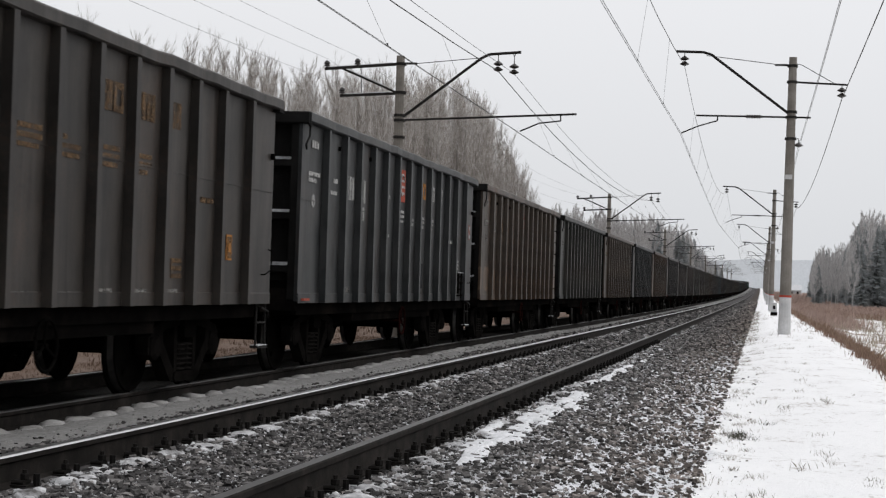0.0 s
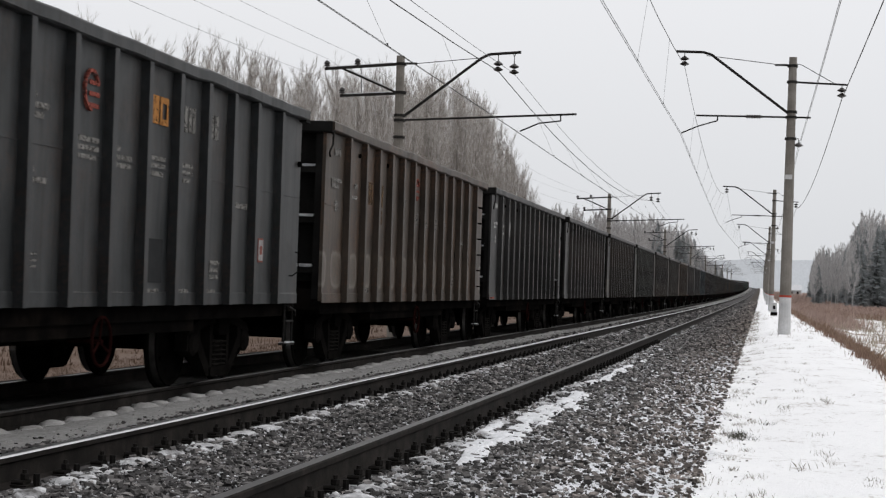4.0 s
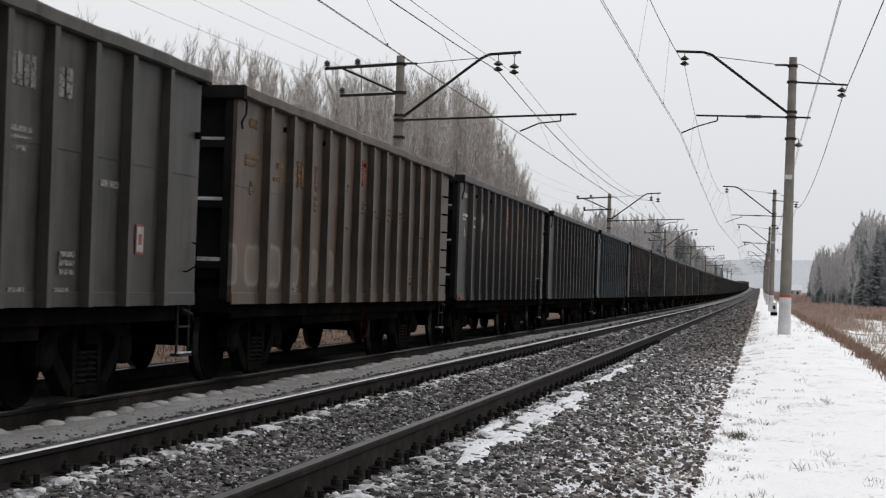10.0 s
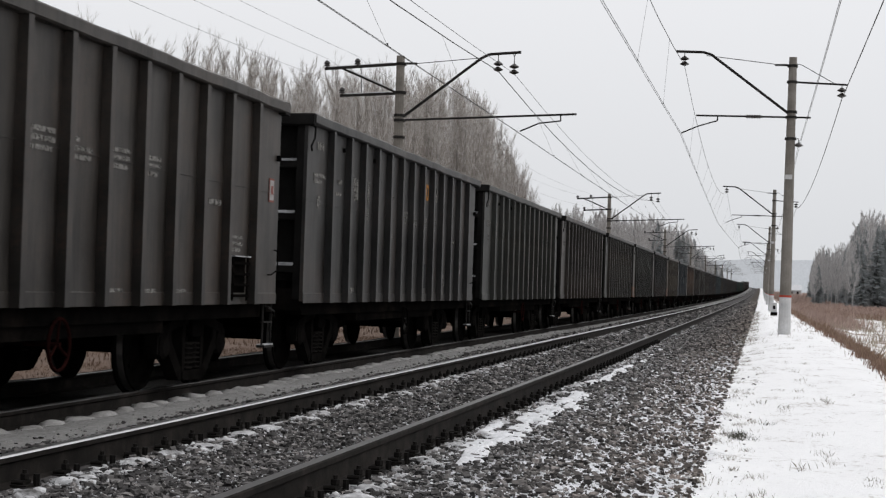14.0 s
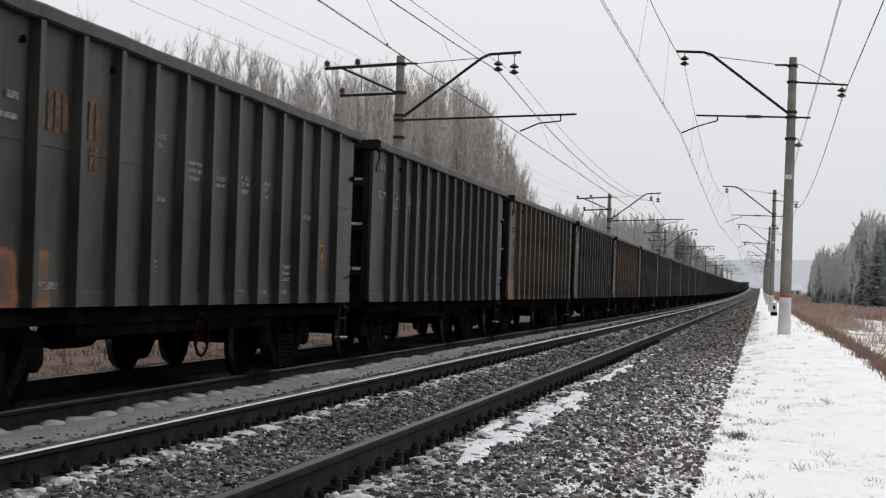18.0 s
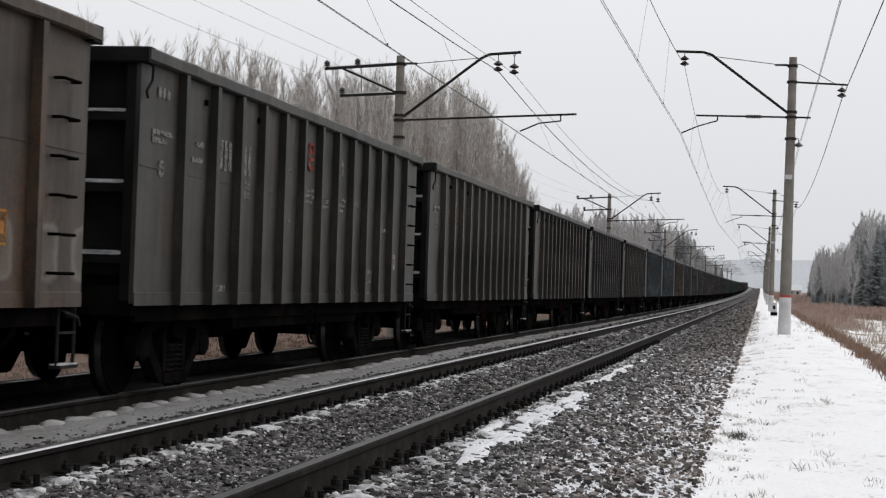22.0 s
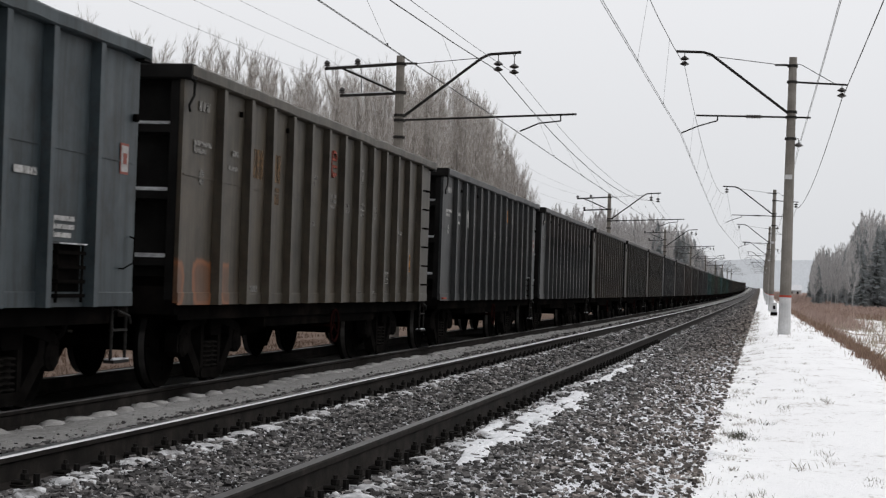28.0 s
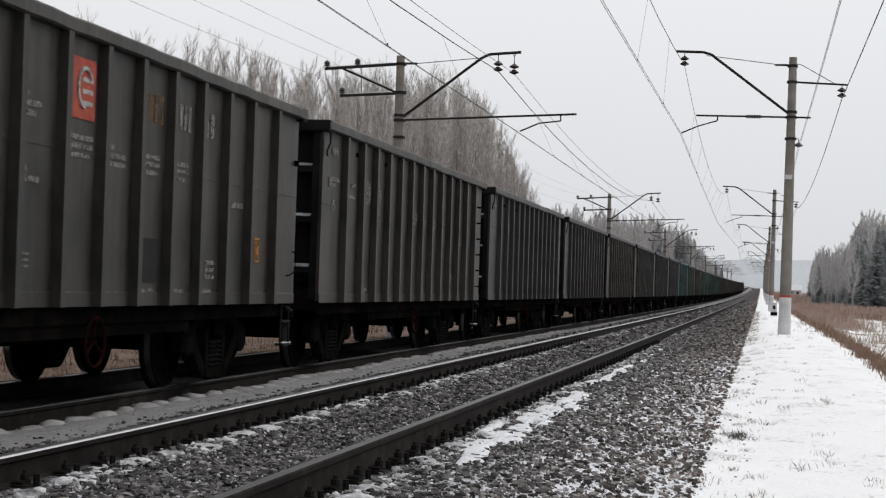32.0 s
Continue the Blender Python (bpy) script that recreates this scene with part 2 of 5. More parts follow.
def stone_material():
    m, n, l, b = node_mat("ballast_stone")
    co = n.new("ShaderNodeTexCoord").outputs["Object"]
    geo = n.new("ShaderNodeNewGeometry")
    tone = ramp(n, l, geo.outputs["Random Per Island"], [(0.0, (0.022, 0.021, 0.021)), (0.45, (0.092, 0.088, 0.086)), (0.85, (0.235, 0.224, 0.218)), (1.0, (0.32, 0.30, 0.288))])
    fine, _ = noise_node(n, l, co, 45, 3, 0.6)
    col = blend(n, l, 0.5, tone, ramp(n, l, fine, [(0.3, (0.3, 0.3, 0.3)), (0.7, (1, 1, 1))]), "MULTIPLY")
    soil = n.new("ShaderNodeSeparateXYZ")
    l.new(co, soil.inputs[0])
    col = blend(n, l, ramp(n, l, maths(n, l, "MULTIPLY_ADD", soil.outputs["X"], 0.9, 1.5), [(0.0, (0, 0, 0)), (1.0, (0.42, 0.42, 0.42))]), col, blend(n, l, 1.0, col, (1.45, 1.2, 1.02), "MULTIPLY"))
    sep = n.new("ShaderNodeSeparateXYZ")
    l.new(geo.outputs["Normal"], sep.inputs[0])
    patch, _ = noise_node(n, l, co, 0.9, 4, 0.65)
    grit, _ = noise_node(n, l, co, 30, 2, 0.6)
    lie = maths(n, l, "ADD", maths(n, l, "MULTIPLY", sep.outputs["Z"], 0.35), maths(n, l, "ADD", patch, maths(n, l, "MULTIPLY", grit, 0.35)))
    where = n.new("ShaderNodeSeparateXYZ")
    l.new(co, where.inputs[0])
    out = ramp(n, l, maths(n, l, "MULTIPLY_ADD", where.outputs["X"], 1.0, 2.4), [(0.0, (0, 0, 0)), (0.6, (1, 1, 1))])
    close = ramp(n, l, maths(n, l, "MULTIPLY_ADD", where.outputs["Y"], -0.016, 1.25), [(0.0, (0, 0, 0)), (1.0, (1, 1, 1))])
    lie = maths(n, l, "ADD", lie, maths(n, l, "MULTIPLY", maths(n, l, "MULTIPLY", out, close), 0.03))
    col = blend(n, l, ramp(n, l, lie, [(1.0, (0, 0, 0)), (1.10, (0.8, 0.8, 0.8))]), col, (0.74, 0.75, 0.78))
    l.new(col, b.inputs["Base Color"])
    b.inputs["Roughness"].default_value = 0.85
    b.inputs["Specular IOR Level"].default_value = 0.2
    bump(n, l, b, fine, 0.4, 0.004)
    return m


M_STONE = stone_material()


def ground_material():
    """One sheet: dirt and ballast fines under the tracks, snow on the path, brown grass, patchy snow in the field."""
    m, n, l, b = node_mat("winter_ground")
    geo = n.new("ShaderNodeNewGeometry")
    pos = geo.outputs["Position"]
    sep = n.new("ShaderNodeSeparateXYZ")
    l.new(pos, sep.inputs[0])
    big, _ = noise_node(n, l, pos, 0.35, 5, 0.6)
    mid, _ = noise_node(n, l, pos, 1.6, 5, 0.65)
    fine, _ = noise_node(n, l, pos, 14, 4, 0.7)
    grain, _ = noise_node(n, l, pos, 60, 3, 0.7)
    wob = maths(n, l, "ADD", maths(n, l, "MULTIPLY", maths(n, l, "SUBTRACT", mid, 0.5), 0.9), maths(n, l, "MULTIPLY", maths(n, l, "SUBTRACT", fine, 0.5), 0.5))
    x = maths(n, l, "ADD", sep.outputs["X"], wob)
    snow = ramp(n, l, maths(n, l, "ADD", maths(n, l, "MULTIPLY", fine, 0.6), maths(n, l, "MULTIPLY", mid, 0.4)), [(0.34, (0.78, 0.78, 0.79)), (0.46, (0.89, 0.893, 0.90)), (0.7, (0.94, 0.94, 0.945))])
    fines = ramp(n, l, grain, [(0.3, (0.03, 0.028, 0.028)), (0.55, (0.085, 0.08, 0.08)), (0.75, (0.15, 0.145, 0.145))])
    dustsnow = ramp(n, l, maths(n, l, "ADD", maths(n, l, "MULTIPLY", mid, 0.6), maths(n, l, "MULTIPLY", fine, 0.4)), [(0.58, (0, 0, 0)), (0.66, (0.7, 0.7, 0.7))])
    bed = blend(n, l, dustsnow, fines, (0.7, 0.71, 0.74))
    pale = ramp(n, l, fine, [(0.3, (0.18, 0.177, 0.172)), (0.7, (0.36, 0.355, 0.349))])
    grass = ramp(n, l, fine, [(0.3, (0.14, 0.092, 0.068)), (0.7, (0.29, 0.205, 0.155))])
    field_snow = ramp(n, l, maths(n, l, "ADD", maths(n, l, "MULTIPLY", big, 0.55), maths(n, l, "MULTIPLY", fine, 0.45)), [(0.44, (0, 0, 0)), (0.52, (1, 1, 1))])
    field = blend(n, l, field_snow, grass, snow)

    def step(edge, soft):
        return ramp(n, l, maths(n, l, "MULTIPLY_ADD", maths(n, l, "SUBTRACT", x, edge), 1.0 / soft, 0.5), [(0.0, (0, 0, 0)), (1.0, (1, 1, 1))])
    # Bed below the train: its near-black tones carry the train's shade.
    shaded_bed = ramp(n, l, grain, [(0.3, (0.008, 0.0075, 0.007)), (0.7, (0.03, 0.028, 0.026))])
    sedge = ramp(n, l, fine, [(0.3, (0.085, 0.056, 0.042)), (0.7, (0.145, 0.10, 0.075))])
    col = blend(n, l, step(-10.3, 0.6), blend(n, l, maths(n, l, "MULTIPLY", field_snow, 0.03), sedge, snow), shaded_bed)
    col = blend(n, l, step(-6.32, 0.2), col, pale)
    col = blend(n, l, step(-4.9, 0.3), col, bed)
    tufts = ramp(n, l, maths(n, l, "ADD", maths(n, l, "MULTIPLY", mid, 0.5), maths(n, l, "MULTIPLY", fine, 0.5)), [(0.37, (0.75, 0.75, 0.75)), (0.435, (0, 0, 0))])
    tail_off = maths(n, l, "MULTIPLY_ADD", sep.outputs["Y"], -0.024, 1.42)
    crest = maths(n, l, "ADD", tail_off, maths(n, l, "ADD", maths(n, l, "MULTIPLY", mid, 0.12), 0.08))
    between = ramp(n, l, maths(n, l, "ADD", maths(n, l, "MULTIPLY", fine, 0.30), crest), [(0.78, (0, 0, 0)), (0.95, (0.9, 0.9, 0.9))])
    shoulder = blend(n, l, between, ramp(n, l, grain, [(0.3, (0.028, 0.024, 0.022)), (0.7, (0.10, 0.085, 0.075))]), (0.74, 0.75, 0.78))
    col = blend(n, l, step(-1.75, 0.6), col, shoulder)
    path = blend(n, l, tufts, snow, (0.33, 0.29, 0.25))
    col = blend(n, l, step(-0.48, 0.25), col, path)
    col = blend(n, l, step(2.38, 0.3), col, grass)
    col = blend(n, l, step(3.6, 0.9), col, field)
    l.new(col, b.inputs["Base Color"])
    b.inputs["Roughness"].default_value, b.inputs["Specular IOR Level"].default_value = 0.95, 0.06
    bump(n, l, b, maths(n, l, "ADD", fine, maths(n, l, "MULTIPLY", grain, 0.5)), 0.65, 0.035)
    return m


M_GROUND = ground_material()


# ---- mesh tools -------------------------------------------------------
class Shape:
    """Gathers vertices and faces for one mesh."""

    def __init__(self):
        self.v, self.f, self.s, self.slot = [], [], [], 0

    def add(self, verts, faces):
        k = len(self.v)
        self.v.extend(verts)
        self.f.extend(tuple(i + k for i in f) for f in faces)
        self.s.extend([self.slot] * len(faces))
        return self

    def prism(self, outline, a, b, axis=0):
        """A closed outline of (u, v) swept from a to b along an axis; u, v are the other two axes in order."""
        n = len(outline)

        def place(w, u, v):
            return (w, u, v) if axis == 0 else (u, w, v) if axis == 1 else (u, v, w)
        verts = [place(a, u, v) for u, v in outline] + [place(b, u, v) for u, v in outline]
        faces = [(i, (i + 1) % n, n + (i + 1) % n, n + i) for i in range(n)] + [tuple(range(n - 1, -1, -1)), tuple(range(n, 2 * n))]
        return self.add(verts, faces)

    def box(self, x0, x1, y0, y1, z0, z1, cut=0.0):
        if cut <= 0:
            return self.prism([(y0, z0), (y1, z0), (y1, z1), (y0, z1)], x0, x1)
        c = cut
        return self.prism([(y0 + c, z0), (y1 - c, z0), (y1, z0 + c), (y1, z1 - c), (y1 - c, z1), (y0 + c, z1), (y0, z1 - c), (y0, z0 + c)], x0, x1)

    def tube(self, p, q, r, r2=None, sides=6, caps=True):
        p, q = Vector(p), Vector(q)
        d = (q - p).normalized()
        a = d.orthogonal().normalized()
        b = d.cross(a)
        r2 = r if r2 is None else r2
        ring = [(math.cos(2 * math.pi * i / sides), math.sin(2 * math.pi * i / sides)) for i in range(sides)]
        verts = [tuple(p + (a * c + b * s) * r) for c, s in ring] + [tuple(q + (a * c + b * s) * r2) for c, s in ring]
        faces = [(i, (i + 1) % sides, sides + (i + 1) % sides, sides + i) for i in range(sides)]
        if caps:
            faces += [tuple(range(sides - 1, -1, -1)), tuple(range(sides, 2 * sides))]
        return self.add(verts, faces)

    def line(self, pts, r, sides=5):
        for p, q in zip(pts, pts[1:]):
            self.tube(p, q, r, sides=sides)
        return self

    def lathe(self, profile, centre, axis=2, sides=16, caps=True):
        """profile: (radius, height) from one end to the other, turned about an axis through centre."""
        verts, faces, n = [], [], len(profile)
        for r, h in profile:
            for i in range(sides):
                c, s = math.cos(2 * math.pi * i / sides) * r, math.sin(2 * math.pi * i / sides) * r
                p = (h, c, s) if axis == 0 else (c, h, s) if axis == 1 else (c, s, h)
                verts.append(tuple(Vector(centre) + Vector(p)))
        for k in range(n - 1):
            for i in range(sides):
                faces.append((k * sides + i, k * sides + (i + 1) % sides, (k + 1) * sides + (i + 1) % sides, (k + 1) * sides + i))
        if caps:
            faces += [tuple(range(sides - 1, -1, -1)), tuple(range((n - 1) * sides, n * sides))]
        return self.add(verts, faces)

    def mesh(self, name, *materials, smooth=False):
        me = bpy.data.meshes.new(name)
        me.from_pydata(self.v, [], self.f)
        for m in materials:
            me.materials.append(m)
        if len(materials) > 1:
            me.polygons.foreach_set("material_index", self.s)
        bm = bmesh.new()
        bm.from_mesh(me)
        bmesh.ops.recalc_face_normals(bm, faces=bm.faces)
        bm.to_mesh(me)
        bm.free()
        if smooth:
            me.polygons.foreach_set("use_smooth", [True] * len(me.polygons))
        me.update()
        return me


def part(name, shape, material, parent, label="", smooth=False):
    """Links a shape, or a mesh that is ready, as one mesh object under a thing or a part."""
    me = shape if isinstance(shape, bpy.types.Mesh) else shape.mesh(name, material, smooth=smooth)
    ob = new(name, me)
    ob.parent = parent
    if label:
        ob["label"] = label
    return ob


def thing(name, label, category, group="", kind="", at=None):
    ob = new(name)
    ob.empty_display_size = 0.2
    if at is not None:
        ob.matrix_basis = at
    return tagged(ob, label, category, group, kind)


def big_mesh(name, verts, faces, *materials):
    """A mesh from arrays: verts (n, 3), faces (m, k)."""
    me = bpy.data.meshes.new(name)
    verts, faces = np.asarray(verts, np.float32), np.asarray(faces, np.int32)
    k = faces.shape[1]
    me.vertices.add(len(verts))
    me.vertices.foreach_set("co", verts.ravel())
    me.loops.add(faces.size)
    me.loops.foreach_set("vertex_index", faces.ravel())
    me.polygons.add(len(faces))
    me.polygons.foreach_set("loop_start", np.arange(0, faces.size, k, dtype=np.int32))
    for m in materials:
        me.materials.append(m)
    me.update(calc_edges=True)
    me.shade_flat()
    return me


# ---- ground -----------------------------------------------------------
SECTION = [(-3000, -0.5), (-400, -1.0), (-60, -1.3), (-14, -1.35), (-11.2, -1.15), (-9.9, -0.52), (-9.3, -0.40), (-6.42, -0.40), (-6.3, -0.372), (-6.1, -0.345), (-5.7, -0.33), (-5.2, -0.27),
           (-4.75, -0.19), (-4.5, -0.17), (-1.75, -0.18), (-1.35, -0.22), (-0.55, -0.42), (0.0, -0.45), (1.6, -0.42), (2.3, -0.48), (3.8, -1.25), (7.0, -1.75),
           (20.0, -2.0), (60, -2.2), (400, -2.5), (3000, 0.0)]


def uneven(x, y):
    """Gentle hummocks near the line: flatter on the ballast than on the path."""
    x, y = np.asarray(x, float), np.asarray(y, float)
    amp = np.interp(x, [-12, -11, -0.7, -0.2, 36, 40], [0, 0.018, 0.018, 0.045, 0.045, 0]) * np.interp(y, [-20, -15, 140, 160], [0, 1, 1, 0])
    w = np.sin(x * 1.9 + 0.7 * np.sin(y * 0.63) + 0.4) * np.sin(y * 1.13 + 1.1 * np.sin(x * 0.8))
    v = np.sin(x * 5.3 + 1.3 * np.sin(y * 2.1)) * np.sin(y * 3.7 + 0.9 * np.sin(x * 3.3) + 2.0)
    return amp * (0.65 * w + 0.35 * v)


def ground_height(x, y):
    zs = np.interp(x, [a for a, _ in SECTION], [b for _, b in SECTION])
    rise = np.where(np.asarray(y) > 0, GRADE * np.minimum(np.asarray(y), 900.0) ** 2, 0.0)
    bank = np.clip((np.asarray(y) - 14.0) / 30.0, 0.0, 1.0) * np.clip((np.asarray(x) + 0.6) / 0.8, 0.0, 1.0) * np.clip((3.4 - np.asarray(x)) / 1.0, 0.0, 1.0)
    return zs + rise + 0.20 * bank + uneven(x, y)


def build_ground():
    xs = np.unique(np.concatenate([[a for a, _ in SECTION], np.arange(-12, 6, 0.25), np.arange(6, 40, 2.0), np.arange(-60, -12, 3.0), [-1500, -900, -200, -120, 100, 200, 900, 1500]]))
    ys = np.unique(np.concatenate([np.arange(-20, 60, 0.5), np.arange(60, 160, 2.0), np.arange(160, 900, 20.0), [-3000, -1000, -300, -100, -50, 1200, 1800, 2600, 4000]]))
    gx, gy = np.meshgrid(xs, ys)
    gz = ground_height(gx, gy)
    # the line bends away far off, and the sheet with it
    turn = np.maximum(gy - BEND, 0) / RADIUS
    near = np.abs(gx) < 60
    gx = np.where(near, gx - RADIUS * (1 - np.cos(np.minimum(turn, 0.4))), gx)
    n, mcols = gx.shape
    verts = np.stack([gx.ravel(), gy.ravel(), gz.ravel()], 1)
    idx = np.arange(n * mcols).reshape(n, mcols)
    faces = np.stack([idx[:-1, :-1].ravel(), idx[:-1, 1:].ravel(), idx[1:, 1:].ravel(), idx[1:, :-1].ravel()], 1)
    me = big_mesh("ground", verts, faces, M_GROUND)
    me.polygons.foreach_set("use_smooth", [True] * len(me.polygons))
    tagged(new("ground", me), "snowy trackside path, dark track bed and brown winter field", "ground", kind="structure")


build_ground()


# ---- tracks -----------------------------------------------------------
def rail_mesh(x, head, top_material, shine):
    """A flat-bottomed rail swept along the line: foot 0.15 wide, web, head 0.075 wide; the running band is a material of its own."""
    half = [(0.075, -0.18), (0.075, -0.168), (0.012, -0.150), (0.009, -0.055), (0.0365, -0.040), (0.0375, -0.012), (0.031, -0.002)]
    outline = half + [(-a, b) for a, b in reversed(half)]
    stations = list(np.arange(-60, 60, 4.0)) + list(np.arange(60, 780, 20.0)) + list(np.arange(780, 1200, 30.0))
    verts, faces, slots = [], [], []
    n = len(outline)
    for s in stations:
        for u, v in outline:
            verts.append(tuple(along(s, x + u, head + v)[0]))
    for k in range(len(stations) - 1):
        for i in range(n):
            faces.append((k * n + i, k * n + (i + 1) % n, (k + 1) * n + (i + 1) % n, (k + 1) * n + i))
            slots.append(1 if i in shine else 0)
    me = bpy.data.meshes.new("rail")
    me.from_pydata(verts, [], faces)
    me.materials.append(M_RAIL)
    me.materials.append(top_material)
    me.polygons.foreach_set("material_index", slots)
    me.update()
    return me


near_track = thing("railway_track", "empty railway track of rusty rails on dark stone ballast", "railway track", "tracks", kind="structure")
far_track = thing("railway_track", "railway track under the moving goods train, in its shade", "railway track", "tracks", kind="structure")
part("rail", rail_mesh(NEAR + 0.7975, 0.0, M_RAIL_DULL, (6,)), None, near_track, "rusty rail with a dull grey running band")
part("rail", rail_mesh(NEAR - 0.7975, 0.0, M_RAIL_TOP, (5, 6)), None, near_track, "rusty rail with a bright polished running band")
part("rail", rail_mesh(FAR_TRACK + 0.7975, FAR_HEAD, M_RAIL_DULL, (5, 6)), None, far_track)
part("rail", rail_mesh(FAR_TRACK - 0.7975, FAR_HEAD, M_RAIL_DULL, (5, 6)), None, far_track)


# ---- goods wagons -----------------------------------------------------
HALF = LENGTH / 2
SILL, BRIM = 1.04, 3.435
PANEL_X = 1.47
RIBS = [-HALF + 1.08] + [-4.29 + 0.858 * i for i in range(11)] + [HALF - 1.08]


def dented_wall(seed):
    """The side plate towards the path, pressed in unevenly between its posts."""
    g = np.random.default_rng(seed)
    edges = [-HALF] + RIBS + [HALF]
    ys, zs, dent = [], np.linspace(SILL, BRIM - 0.05, 11), []
    for a, b in zip(edges, edges[1:]):
        low, high, skew = 0.004 + 0.018 * g.random(), 0.003 + 0.012 * g.random(), g.normal(0, 0.12)
        for k in range(5):
            u = k / 5
            ys.append(a + (b - a) * u)
            dent.append([math.sin(math.pi * min(max(u + skew * math.sin(math.pi * u), 0), 1)) * (low * math.sin(math.pi * min(v / 0.54, 1)) + high * math.sin(math.pi * max(v - 0.54, 0) / 0.46)) for v in np.linspace(0, 1, 11)])
    ys.append(HALF)
    dent.append([0.0] * 11)
    s = Shape()
    n = len(zs)
    s.add([(PANEL_X - dent[i][j], y, z) for i, y in enumerate(ys) for j, z in enumerate(zs)], [(i * n + j, (i + 1) * n + j, (i + 1) * n + j + 1, i * n + j + 1) for i in range(len(ys) - 1) for j in range(n - 1)])
    s.box(PANEL_X - 0.045, PANEL_X - 0.035, -HALF, HALF, SILL, BRIM - 0.05)
    for y in (-HALF, HALF):
        s.box(PANEL_X - 0.045, PANEL_X, y - math.copysign(0.006, y), y, SILL, BRIM - 0.05)
    me = s.mesh("side_wall", None)
    me.polygons.foreach_set("use_smooth", [k < (len(ys) - 1) * (n - 1) for k in range(len(me.polygons))])
    return me


def bent_rail(seed, side):
    """The top rail, knocked a little out of line along its length."""
    g = np.random.default_rng(seed)
    out = [(PANEL_X - 0.06, BRIM - 0.13), (PANEL_X + 0.085, BRIM - 0.13), (PANEL_X + 0.105, BRIM - 0.115), (PANEL_X + 0.105, BRIM - 0.02), (PANEL_X + 0.085, BRIM), (PANEL_X - 0.06, BRIM)]
    ys = np.linspace(-HALF - 0.02, HALF + 0.02, 31)
    s = Shape()
    s.add([(side * (u + dx * (u > PANEL_X)), y, v + dz) for y, dx, dz in zip(ys, g.normal(0, 0.006, 31), g.normal(0, 0.005, 31)) for u, v in out],
          [(6 * i + k, 6 * i + (k + 1) % 6, 6 * i + 6 + (k + 1) % 6, 6 * i + 6 + k) for i in range(30) for k in range(6)] + [tuple(range(6)), tuple(range(185, 179, -1))])
    return s.mesh("top_rail", None)


